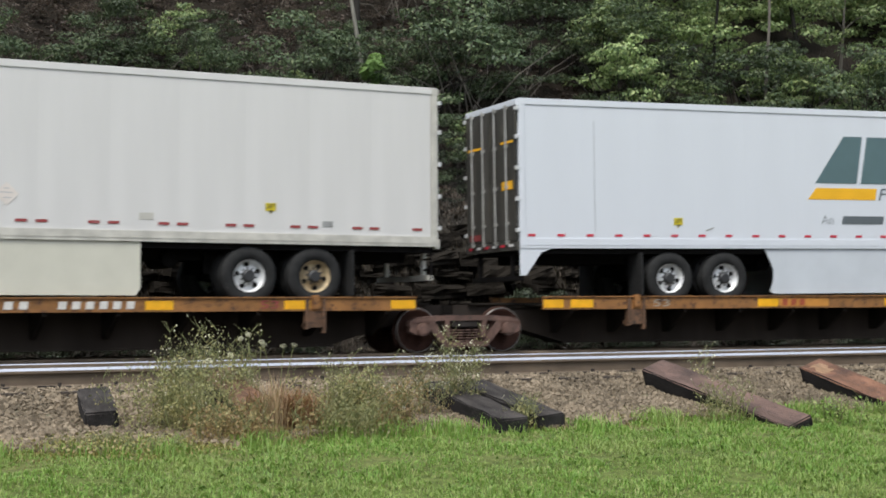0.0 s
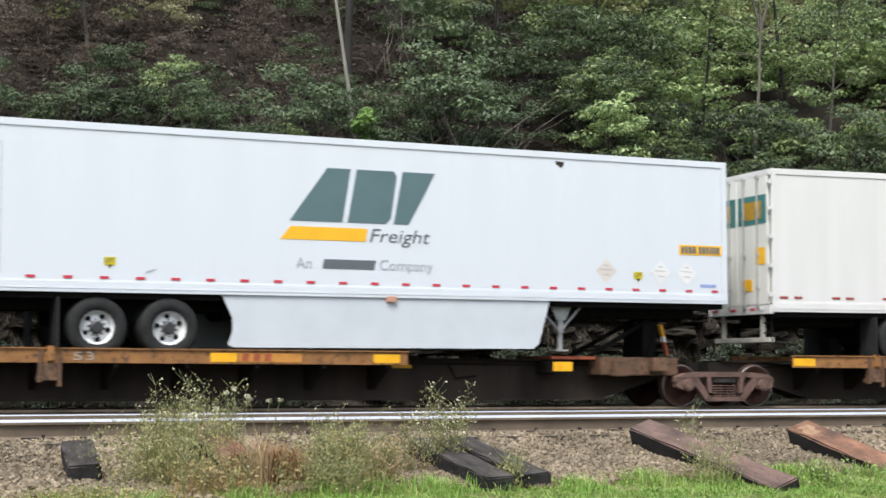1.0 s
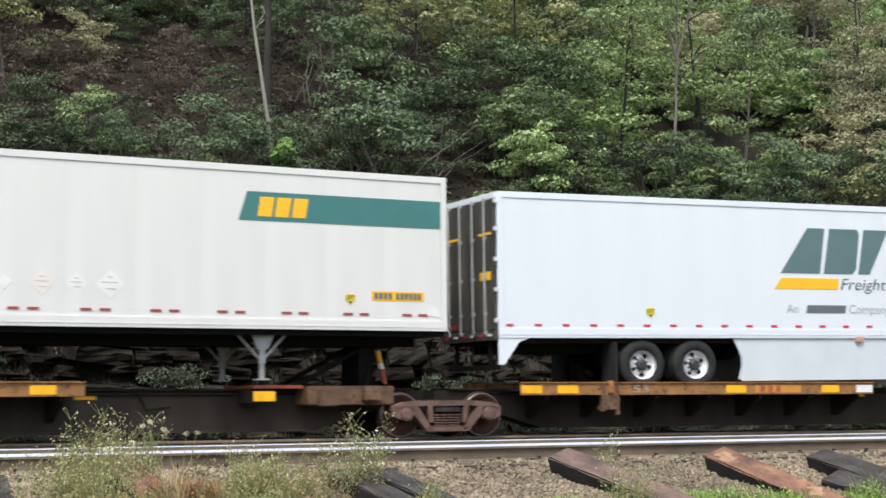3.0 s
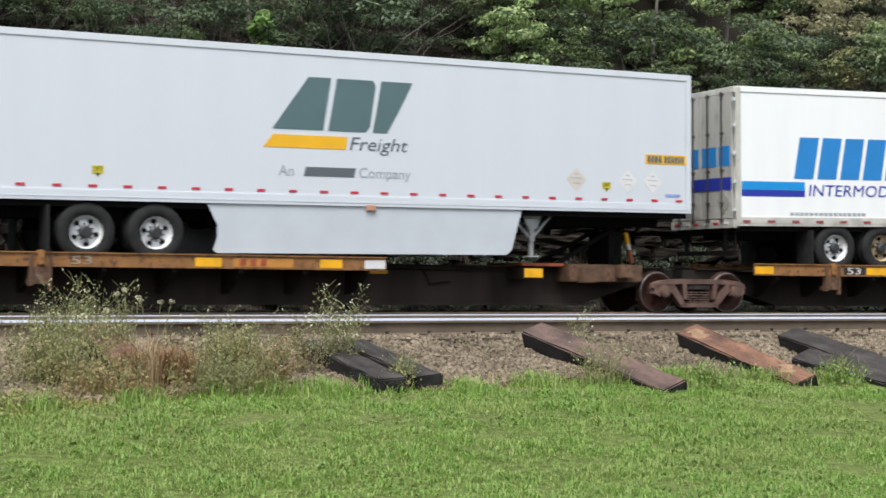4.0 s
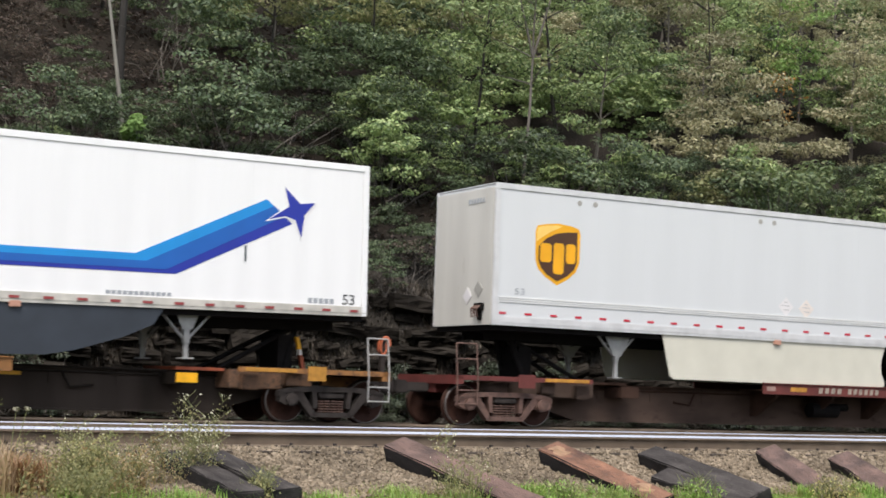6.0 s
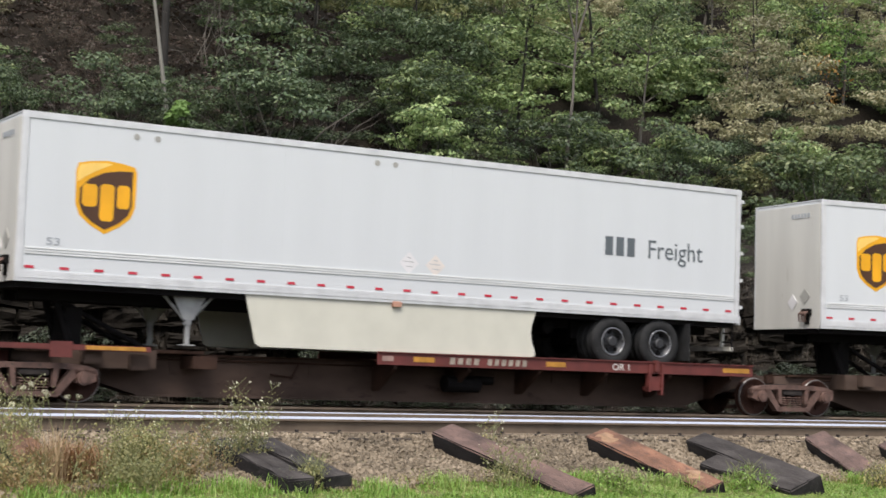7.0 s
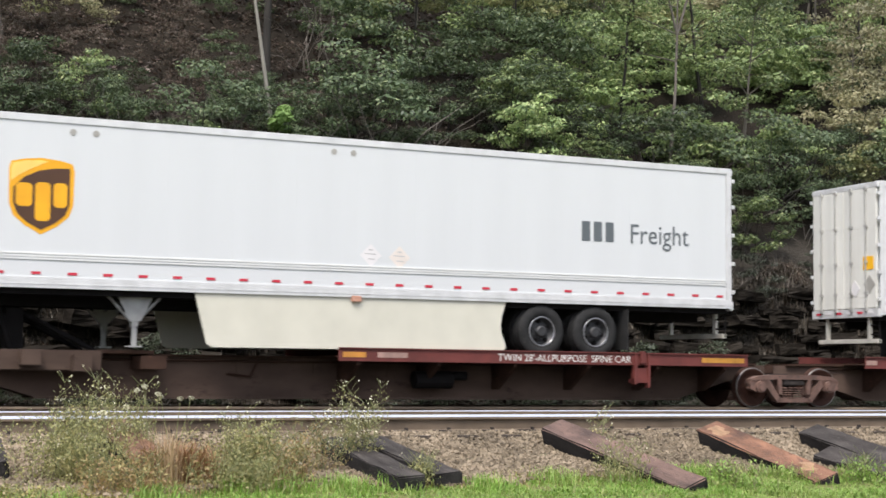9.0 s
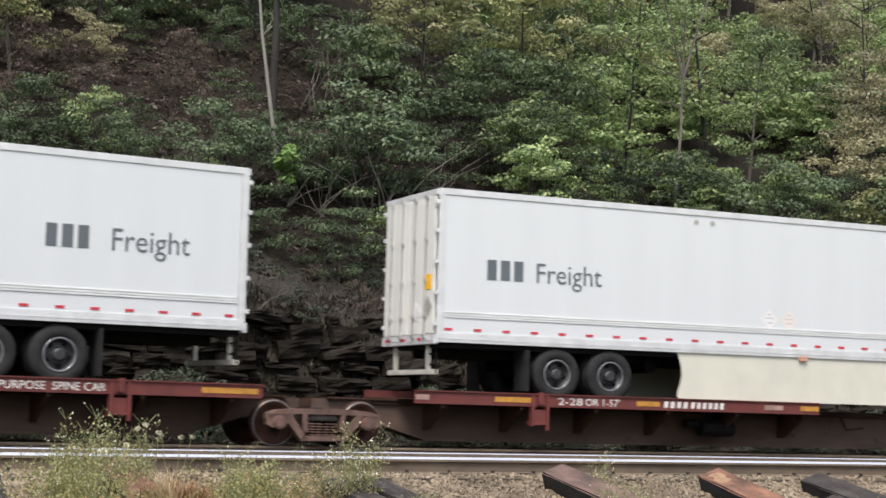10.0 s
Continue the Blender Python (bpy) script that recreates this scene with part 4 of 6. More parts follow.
    for i in range(6):
        y = -1.0 + i * 0.4
        part("tail_reflector", boxes((xd - X(0.068), xd - X(0.06), y - 0.10, y + 0.10, 0.04, 0.09)), M_RED if i % 2 else M_PLACW, th)
    bump_bm = boxes((xd + X(0.02), xd + X(0.12), -1.15, 1.15, -0.62, -0.52), (xd + X(0.02), xd + X(0.10), -0.85, -0.76, -0.55, 0), (xd + X(0.02), xd + X(0.10), 0.76, 0.85, -0.55, 0), bevel=0.008)
    part("rear_guard", bump_bm, M_ALU_D if doors == "white" else M_UNDER, th)
    st = bmesh.new()
    for yy in (-1.15, -0.8):
        tube(st, (xd + X(0.07), yy, -0.6), (xd + X(0.07), yy, 0.0), 0.02, seg=6)
    for z in (-0.42, -0.22):
        tube(st, (xd + X(0.07), -1.15, z), (xd + X(0.07), -0.8, z), 0.018, seg=6)
    part("rear_step", st, M_UNDER if doors is not None else M_ALU_D, th)
    if apron:
        part("rear_fairing", prism([(X(-L), 0.02), (X(-L), -0.52), (X(-L + 0.12), -0.52), (X(-L + 0.45), -0.08), (X(-L + 0.75), 0.02)], -1.29, -1.26), paint, th)
    # nose
    if doors is None or flip:
        xn = X(L)
        nose = part("nose_panel", boxes((xn - X(0.02), xn + X(0.012), -1.24, 1.24, 0.0, H - 0.1), bevel=0.006), M_NOSE if ribs else paint, th)
        part("glad_hand_box", boxes((xn, xn + X(0.10), -0.98, -0.66, 0.30, 0.46), (xn, xn + X(0.06), -0.90, -0.76, 0.10, 0.34), bevel=0.015), M_UNDER, nose)
        hose = bmesh.new()
        for yy in (-0.93, -0.82, -0.71):
            tube(hose, (xn + X(0.08), yy, 0.40), (xn + X(0.17), yy + 0.02, 0.33), 0.025, seg=7)
            tube(hose, (xn + X(0.17), yy + 0.02, 0.33), (xn + X(0.14), yy + 0.03, 0.16), 0.02, seg=7)
        tagged(part("glad_hand", hose, M_TRUCK, nose, "rusty air couplings"), kind="stuff")
    # running gear: local axle height
    za = z_axle - (zd + (zn - zd) * (hubs[0] * flip + L) / (2 * L) if flip > 0 else zd + (zn - zd) * (L - hubs[0]) / (2 * L))
    for i, hx in enumerate(hubs):
        for sy in (0, 1):
            wh = part("wheel", TYRE_MESH, None, th, m=pose(hx, (-1.115, 1.115)[sy], za, 0, 37 * i + 11, 180 * sy))
            wh.name = "wheel"
            rm = part("rim", RIMS[rims[i]], None, wh)
            part("hub", HUB_MESH, None, wh)
            for a in range(5):
                part("hand_hole", HOLE_MESH, None, wh, m=pose(0.207 * math.cos(a * 1.2566), 0, 0.207 * math.sin(a * 1.2566)))
            if rims[i] == "dark":
                part("rim_ring", RING_MESH, None, wh)
            part("inner_tyre", TYRE_MESH, None, wh, m=pose(0, 0.36, 0))
        part("axle", lathe([(0.0, -1.0), (0.065, -1.0), (0.065, 1.0), (0.0, 1.0)], 10), M_UNDER, th, m=pose(hx, 0, za))
    hm = (hubs[0] + hubs[1]) / 2
    part("suspension", boxes((hm - 1.25, hm + 1.25, -0.62, -0.48, za + 0.05, -0.1), (hm - 1.25, hm + 1.25, 0.48, 0.62, za + 0.05, -0.1), (hm - 0.95, hm - 0.7, -0.7, 0.7, za - 0.05, -0.1),
                             (hm + 0.7, hm + 0.95, -0.7, 0.7, za - 0.05, -0.1), bevel=0.02), M_UNDER, th)
    flap_x = hm - flip * 1.32
    for sy in (-1, 1):
        part("mud_flap", boxes((flap_x - 0.012, flap_x + 0.012, sy * 1.1 - 0.30, sy * 1.1 + 0.30, za - 0.34, -0.08)), M_TYRE, th)
    part("air_tank", lathe([(0.0, -0.7), (0.14, -0.68), (0.15, -0.6), (0.15, 0.3), (0.14, 0.38), (0.0, 0.4)], 14), M_UNDER, th, m=pose(hm + flip * 1.9, 0, -0.28))
    # landing gear
    lx = X(leg)
    zt = 1.06 - (zd + zn) / 2
    for sy in (-0.95, 0.95):
        lg = part("landing_leg", boxes((lx - 0.06, lx + 0.06, sy - 0.06, sy + 0.06, -0.62, 0.0), (lx - 0.042, lx + 0.042, sy - 0.042, sy + 0.042, zt + 0.03, -0.6), (lx - 0.13, lx + 0.13, sy - 0.12, sy + 0.12, zt, zt + 0.03), bevel=0.008), M_LEG, th)
        br = bmesh.new()
        for k in (-1, 1):
            tube(br, (lx + k * 0.06, sy, -0.52), (lx + k * 0.48, sy, -0.08), 0.028, seg=6)
        tube(br, (lx, sy, -0.3), (lx, -sy * 0.2, -0.1), 0.025, seg=6)
        part("brace", br, M_LEG, lg)
        wide, deep = (0.36, 0.52) if ribs else (0.26, 0.36)
        part("gusset_plate", prism([(lx - wide, -0.02), (lx + wide, -0.02), (lx + 0.1, -deep), (lx - 0.1, -deep)], sy - 0.07, sy - 0.062), M_LEG, lg)
    part("kingpin_plate", boxes((X(L - 0.1), X(L - 2.3), -1.1, 1.1, -0.06, 0.0)), M_UNDER, th)
    if skirt:
        for sy in (-1, 1):
            y0 = -1.27 if sy < 0 else 1.24
            sk = part("side_skirt", prism([(x, z) for x, z in skirt[0]], y0, y0 + 0.03), skirt[1], th, skirt[2])
        xs = [x for x, z in skirt[0]]
        part("skirt_marker", boxes((sum((min(xs), max(xs))) / 2 - 0.15, sum((min(xs), max(xs))) / 2 + 0.05, -1.33, -1.27, -0.08, 0.03), bevel=0.01), M_AMBER, sk)
    if dashes:
        mt, z, step, wd, pair = dashes
        me = dash_mesh(wd, 0.048, mt)
        x = -L + (0.25 if not pair else 0.28 + (L * 2 - 0.70) % step if flip < 0 else 0.28)
        while x < L - 0.2:
            for q in ((0.0, 0.34) if pair else (0.0,)):
                if x + q < L - 0.15:
                    part("reflector", me, None, th, m=pose(x + q, -1.288 if z > 0.2 else -1.318, z))
            x += step
    tilt = math.degrees(math.atan2((zn - zd) * -flip, 2 * L))
    MOVING.append((th, s, -0.09, (zd + zn) / 2, tilt))
    return th


def lift_label(x, z, th):
    part("lift_label", prism([(x - 0.10, z + 0.11), (x - 0.10, z - 0.03), (x - 0.04, z - 0.03), (x, z - 0.10), (x + 0.04, z - 0.03), (x + 0.10, z - 0.03), (x + 0.10, z + 0.11)], -1.290, -1.284), M_LIFT, th, "yellow and black lifting label")
    words("LIFT", 0.08, M_INK, "label_text", x, z + 0.012, th, y=-1.293, width=0.17, centre=True)
    part("label_arrow", prism([(x - 0.04, z - 0.02), (x, z - 0.08), (x + 0.04, z - 0.02)], -1.294, -1.290), M_INK, th)


SIDE = -1.284


def slanted(x, z, w, h, sl, mt, th, name="logo_block", y=SIDE):
    part(name, prism([(x, z), (x + w, z), (x + w + sl, z + h), (x + sl, z + h)], y - 0.005, y), mt, th)


def freight_logo(th, zb):
    """Grey block mark over a yellow bar, with its two lines of words; zb: underside of the box over the rail."""
    z = lambda v: v - zb
    z0, z1 = z(3.38), z(4.36)
    for pts in ([(-1.38, z0), (-0.36, z0), (-0.20, z1), (-0.66, z1)], [(-0.26, z0), (0.50, z0), (0.60, z0 + 0.10), (0.72, z1 - 0.10), (0.66, z1), (-0.08, z1)],
                [(0.66, z0), (0.96, z0), (1.20, z0 + 0.42), (1.50, z1), (0.84, z1)]):
        part("logo_block", prism(pts, SIDE - 0.005, SIDE), M_TEAL, th)
    part("logo_bar", prism([(-1.56, z(3.04)), (0.10, z(3.04)), (0.14, z(3.28)), (-1.36, z(3.28))], SIDE - 0.005, SIDE), M_YELLOW, th, "yellow bar")
    words("Freight", 0.25, M_TEXTG, "lettering", 0.18, z(3.04), th, y=SIDE - 0.004, width=1.22, slant=0.22)
    words("An", 0.19, M_PALEG, "lettering", -1.25, z(2.53), th, y=SIDE - 0.004, width=0.30)
    slanted(-0.75, z(2.53), 1.02, 0.17, 0.04, M_TEXTG, th, "name_bar")
    words("Company", 0.19, M_PALEG, "lettering", 0.38, z(2.53), th, y=SIDE - 0.004, width=1.08)


def number_panel(th, x, z, w, h):
    part("number_panel", boxes((x, x + w, SIDE - 0.005, SIDE, z, z + h)), M_YELLOW, th, "orange number panel")
    bars(x + 0.05, z + 0.03, w * 0.36, h - 0.06, 4, th, M_TEXTG, y=SIDE - 0.005)
    bars(x + w * 0.46, z + 0.03, w * 0.50, h - 0.06, 6, th, M_TEXTG, y=SIDE - 0.005)


def grey_skirt(zb):
    b = 1.10 - zb
    return ([(-2.62, 0.0), (3.95, 0.0), (3.72, b + 0.10), (3.60, b), (-2.42, b), (-2.50, b + 0.05), (-2.42, b + 0.28), (-2.42, b + 0.5)], M_SKIRT_W, "pale grey aerodynamic side skirt")


# cream refrigerated trailer, doors towards the rear of the train
t0 = trailer(S[0], -1, "cream-white box trailer with grimy lower rail and cream skirt", M_CREAM, M_ALU_D, (5.62, 4.36), 1.42, 1.975, 2.05, 2.99, ("tan", "white"),
             ([(-4.2, 0), (2.38, 0), (2.38, -0.80), (2.30, -0.92), (-4.0, -0.92)], M_SKIRT_C, "cream side skirt"), (M_DULLRED, 0.32, 1.22, 0.20, True), "white", leg=4.4)
lift_label(4.75, 0.62, t0)
diamond(0.1, 0.75, 0.2, t0, M_PLACY, y=SIDE)
part("dent_patch", boxes((2.35, 2.6, SIDE - 0.004, SIDE, 0.38, 0.50)), M_ALU_D, t0)
part("tail_plate", boxes((5.75, 5.95, SIDE - 0.006, SIDE, 0.33, 0.43)), M_LEG, t0)

for i, zd in ((1, 1.97), (3, 1.91)):
    zb = (zd + 2.07) / 2
    th = trailer(S[i], 1, "white box trailer, slate-green logo, yellow bar, dark grimy rear doors", M_WHITE, M_WHITE, (-4.81, -3.55), 1.40, zd, 2.07, 2.90, ("white", "white"),
                 grey_skirt(zb), (M_RED, 0.255, 0.624, 0.16, False), "dark", apron=True,
                 door_boxes=((-1.15, -0.55, 2.05, 2.10, M_YELLOW), (-1.1, -0.6, 1.15, 1.32, M_YELLOW), (0.4, 1.1, 2.05, 2.10, M_YELLOW), (0.5, 1.05, 0.22, 0.34, M_DULLRED)))
    freight_logo(th, zb)
    number_panel(th, 6.92, 3.0 - zb, 1.03, 0.20)
    for x, mt in ((6.48, M_PLACW), (7.10, M_PLACW), (5.22, M_PLACY)):
        diamond(x, 2.63 - zb, 0.24, th, mt, y=SIDE)
    lift_label(5.95, 0.50, th)
    lift_label(-4.62, 0.50, th)
    part("maker_label", boxes((7.42, 7.80, SIDE - 0.005, SIDE, 0.335, 0.395)), M_PALEB, th)
    if i == 1:
        part("scuff", prism([(4.09, 2.72), (4.28, 2.71), (4.26, 2.64), (4.21, 2.58), (4.16, 2.63), (4.10, 2.65)], SIDE - 0.004, SIDE), M_TRUCKD, th, "dark scuffed scrape")
        part("seam", boxes((-6.47, -6.458, SIDE - 0.004, SIDE, 0.3, 2.5)), M_PALEG, th)
        part("dent", prism([(-4.0, 0.34), (-3.82, 0.40), (-3.80, 0.43), (-3.98, 0.38)], SIDE - 0.004, SIDE), M_LEG, th, "grey dent scrape")

t2 = trailer(S[2], 1, "older cream-white box trailer with teal band and orange panel", M_CREAM, M_CREAM, (-4.95, -3.68), 1.40, 1.94, 2.02, 2.98, ("white", "white"),
             None, (M_DULLRED, 0.30, 1.25, 0.20, True), "white",
             door_boxes=((-1.18, -0.06, 1.85, 2.45, M_BANDG), (0.06, 1.18, 1.85, 2.45, M_BANDG), (-1.0, -0.25, 1.95, 2.33, M_YELLOW), (0.25, 1.0, 1.95, 2.33, M_YELLOW), (-1.12, -0.75, 1.0, 1.35, M_YELLOW),
                         (-0.6, -0.2, 0.45, 0.70, M_YELLOW)))
part("teal_band", prism([(3.75, 1.97), (7.95, 1.97), (7.95, 2.50), (3.92, 2.50)], SIDE - 0.005, SIDE), M_BANDG, t2, "teal band")
for k in range(3):
    slanted(4.12 + 0.34 * k, 2.05, 0.28, 0.36, 0.06, M_YELLOW, t2, y=SIDE - 0.005)
number_panel(t2, 6.45, 0.56, 1.12, 0.18)
for x, r, mt in ((-0.45, 0.13, M_PLACW), (0.18, 0.22, M_PLACY), (0.78, 0.19, M_PLACW), (1.38, 0.26, M_PLACW)):
    diamond(x, 0.74, r, t2, mt, y=SIDE)
lift_label(-4.42, 0.62, t2)
lift_label(6.0, 0.56, t2)
part("repair_patch", prism([(7.62, 0.30), (7.95, 0.26), (7.90, 0.38), (7.78, 0.48), (7.66, 0.42)], SIDE - 0.005, SIDE), M_PLACW, t2)

t4 = trailer(S[4], 1, "bright white box trailer with rising blue stripes and charcoal skirt", M_MARTEN, M_ALU_D, (-5.50, -4.25), 1.41, 1.84, 2.10, 2.99, ("white", "tan"),
             ([(-1.78, 0), (3.75, 0), (3.55, -0.30), (2.95, -0.55), (2.05, -0.80), (1.5, -0.89), (-1.72, -0.90), (-1.68, -0.6)], M_SKIRT_D, "charcoal side skirt"), (M_DULLRED, 0.10, 0.624, 0.19, False), "grimy",
             door_boxes=((-1.15, -0.72, 1.30, 1.72, M_BLUE), (-0.62, -0.05, 1.30, 1.72, M_BLUE), (0.1, 1.1, 1.30, 1.72, M_BLUE), (-1.2, 1.2, 0.78, 1.05, M_NAVY), (-1.1, -0.7, 0.35, 0.7, M_PLACG)))
for k in range(6):
    slanted(-6.60 + 0.60 * k, 1.03, 0.50, 0.90, 0.16, M_BLUE, t4)
words("INTERMODAL", 0.25, M_NAVY, "lettering", -6.22, 0.66, t4, y=SIDE - 0.004, width=2.62, slant=0.12)
for x0, x1 in ((-7.93, -6.32), ):
    part("stripe", boxes((x0, x1, SIDE - 0.005, SIDE, 0.78, 0.96)), M_LBLUE, t4)
    part("stripe", boxes((x0, x1, SIDE - 0.005, SIDE, 0.64, 0.776)), M_NAVY, t4)
part("stripe", prism([(-3.52, 0.79), (3.55, 0.79), (6.05, 1.96), (5.80, 2.16), (3.15, 0.98), (-3.48, 0.98)], SIDE - 0.005, SIDE), M_LBLUE, t4, "light blue stripe")
part("stripe", prism([(-3.54, 0.715), (3.76, 0.715), (6.2, 1.86), (5.96, 2.04), (3.36, 0.85), (-3.51, 0.85)], SIDE - 0.008, SIDE - 0.005), M_MBLUE, t4, "deep blue stripe")
part("stripe", prism([(-3.56, 0.64), (3.95, 0.64), (6.35, 1.72), (6.05, 1.96), (3.55, 0.79), (-3.53, 0.79)], SIDE - 0.005, SIDE), M_NAVY, t4, "royal blue stripe")
part("star_edge", prism([(6.90, 2.18), (6.51, 2.15), (6.14, 2.50), (6.25, 2.07), (5.76, 1.73), (6.19, 1.83), (6.40, 1.77), (6.57, 1.38), (6.65, 1.88)], SIDE - 0.009, SIDE - 0.008), M_MARTEN, t4, "white outline of the pointed mark")
part("star_mark", prism([(6.85, 2.16), (6.52, 2.12), (6.18, 2.42), (6.28, 2.05), (5.85, 1.78), (6.20, 1.86), (6.42, 1.80), (6.56, 1.46), (6.62, 1.90)], SIDE - 0.012, SIDE - 0.009), M_NAVY, t4, "royal blue pointed mark")
for x in (-0.26, 0.33):
    diamond(x, 0.50, 0.26, t4, M_PLACG, y=SIDE)
words("53", 0.20, M_INK, "lettering", 7.52, 0.22, t4, y=SIDE - 0.004, width=0.27)
bars(6.75, 0.22, 0.6, 0.10, 5, t4, M_PALEG, y=SIDE)
bars(2.6, 0.22, 1.3, 0.07, 12, t4, M_PALEG, y=SIDE)
bars(-6.7, 0.23, 2.0, 0.07, 16, t4, M_PALEG, y=SIDE)
part("latch_handle", boxes((5.35, 5.39, SIDE - 0.012, SIDE, 0.95, 1.25)), M_TEXTG, t4)
part("nose_unit", boxes((8.09, 8.17, -1.05, 0.9, 0.9, 1.9), bevel=0.03), M_ALU, t4)


def shield(th, x, z, k=1.0):
    def plate(name, pts, y, mt, label=""):
        part(name, prism([(x + a * k, z + b * k) for a, b in pts], y - 0.004, y), mt, th, label)
    plate("shield", [(-0.56, 0.44), (-0.52, 0.56), (-0.30, 0.61), (0.0, 0.64), (0.30, 0.61), (0.52, 0.56), (0.56, 0.44), (0.55, -0.16), (0.47, -0.36), (0.28, -0.52), (0.0, -0.67), (-0.28, -0.52), (-0.47, -0.36), (-0.55, -0.16)], SIDE, M_GOLD, "gold-edged brown shield")
    plate("shield_sheen", [(-0.53, 0.22), (-0.53, 0.44), (-0.49, 0.53), (-0.28, 0.58), (0.0, 0.60), (0.10, 0.58), (-0.20, 0.44), (-0.40, 0.32)], SIDE - 0.004, M_PGOLD)
    plate("shield_field", [(-0.48, 0.12), (-0.30, 0.30), (-0.05, 0.42), (0.22, 0.47), (0.48, 0.48), (0.48, -0.15), (0.41, -0.32), (0.25, -0.46), (0.0, -0.59), (-0.25, -0.46), (-0.41, -0.32), (-0.48, -0.15)], SIDE - 0.008, M_BROWN)
    for a, b, z0, z1 in ((-0.44, -0.16, -0.20, 0.20), (-0.11, 0.15, -0.44, 0.22), (0.20, 0.44, -0.20, 0.22)):
        c = 0.05
        plate("shield_block", [(a + c, z0), (b - c, z0), (b, z0 + c), (b, z1 - c), (b - c, z1), (a + c, z1), (a, z1 - c), (a, z0 + c)], SIDE - 0.012, M_GOLD)


def freight_words(th, x_bars, w_bars, x_word, w_word, z):
    bars(x_bars, z, w_bars, 0.40, 3, th, M_TEXTG, y=SIDE, gap=0.30, name="name_bar")
    words("Freight", 0.40, M_TEXTG, "lettering", x_word, z, th, y=SIDE - 0.004, width=w_word)


def cream_skirt(flip):
    pts = [(-2.62, 0.0), (3.75, 0.0), (3.52, -0.90), (3.42, -0.96), (-2.54, -0.96), (-2.61, -0.90), (-2.60, -0.80), (-2.53, -0.64), (-2.50, -0.48), (-2.52, -0.28)]
    return ([(x * flip, z) for x, z in pts], M_SKIRT_C, "cream side skirt")


for i, hubs, zd, zn in ((5, (5.93, 4.68), 2.03, 2.09), (6, (4.70, 3.44), 2.07, 2.01)):
    th = trailer(S[i], -1, "pale grey-white box trailer with a brown and gold shield, cream skirt", M_GREYW, M_ALU, hubs, 1.50, zd, zn, 2.97, ("dark", "dark"),
                 ([(x + (0.1 if i == 5 else 0.0) * (x > 0), z) for x, z in cream_skirt(-1)[0]], M_SKIRT_C, "cream side skirt"), (M_RED, 0.255, 0.624, 0.165, False), "white", ribs=True, leg=4.75)
    shield(th, -6.52, 1.58)
    if i == 5:
        freight_words(th, 4.40, 0.86, 5.54, 1.48, 1.28)
    else:
        freight_words(th, 4.35, 0.85, 5.53, 1.45, 1.28)
    diamond(-0.32, 0.80, 0.22, th, M_PLACW, y=SIDE)
    diamond(0.28, 0.78, 0.22, th, M_PLACY, y=SIDE)
    words("53", 0.13, M_PALEG, "lettering", -7.55, 0.66, th, y=SIDE - 0.004, width=0.24)
    for x in (-6.0, -5.6, -1.1, -0.7):
        part("roof_bow_plate", prism([(x + 0.06 * math.cos(a * 0.785), 2.70 + 0.06 * math.sin(a * 0.785)) for a in range(8)], SIDE - 0.006, SIDE), M_PLACG, th)
    for yy, zz, mt in ((-0.72, 0.75, M_PLACG), (-0.25, 0.62, M_PLACW)):
        card = boxes((-8.106, -8.094, yy - 0.13, yy + 0.13, zz - 0.13, zz + 0.13))
        bmesh.ops.rotate(card, verts=card.verts[:], cent=(-8.1, yy, zz), matrix=Matrix.Rotation(radians(45), 3, "X"))
        part("nose_placard", card, mt, th)
    for q in range(6):
        part("nose_marking", boxes((-8.106, -8.094, -0.86 + 0.12 * q, -0.79 + 0.12 * q, 2.58, 2.68)), M_PALEG, th)

t7 = trailer(S[7], 1, "pale grey-white box trailer, white rear doors with an orange label", M_GREYW, M_ALU, (-5.42, -4.20), 1.50, 2.04, 2.08, 2.99, ("dark", "dark"),
             cream_skirt(1), (M_RED, 0.255, 0.624, 0.165, False), "white", ribs=True, leg=4.75,
             door_boxes=((-1.12, -0.74, 1.02, 1.32, M_YELLOW), (-1.12, -0.82, 0.54, 0.84, M_PLACG), (-0.56, -0.28, 0.46, 0.74, M_PLACW)))
freight_words(t7, -7.02, 0.88, -5.93, 1.48, 1.25)
diamond(-0.35, 0.78, 0.22, t7, M_PLACW, y=SIDE)
diamond(0.15, 0.78, 0.22, t7, M_PLACY, y=SIDE)
for x in (-2.2, -1.8):
    part("roof_bow_plate", prism([(x + 0.06 * math.cos(a * 0.785), 2.72 + 0.06 * math.sin(a * 0.785)) for a in range(8)], SIDE - 0.006, SIDE), M_PLACG, t7)


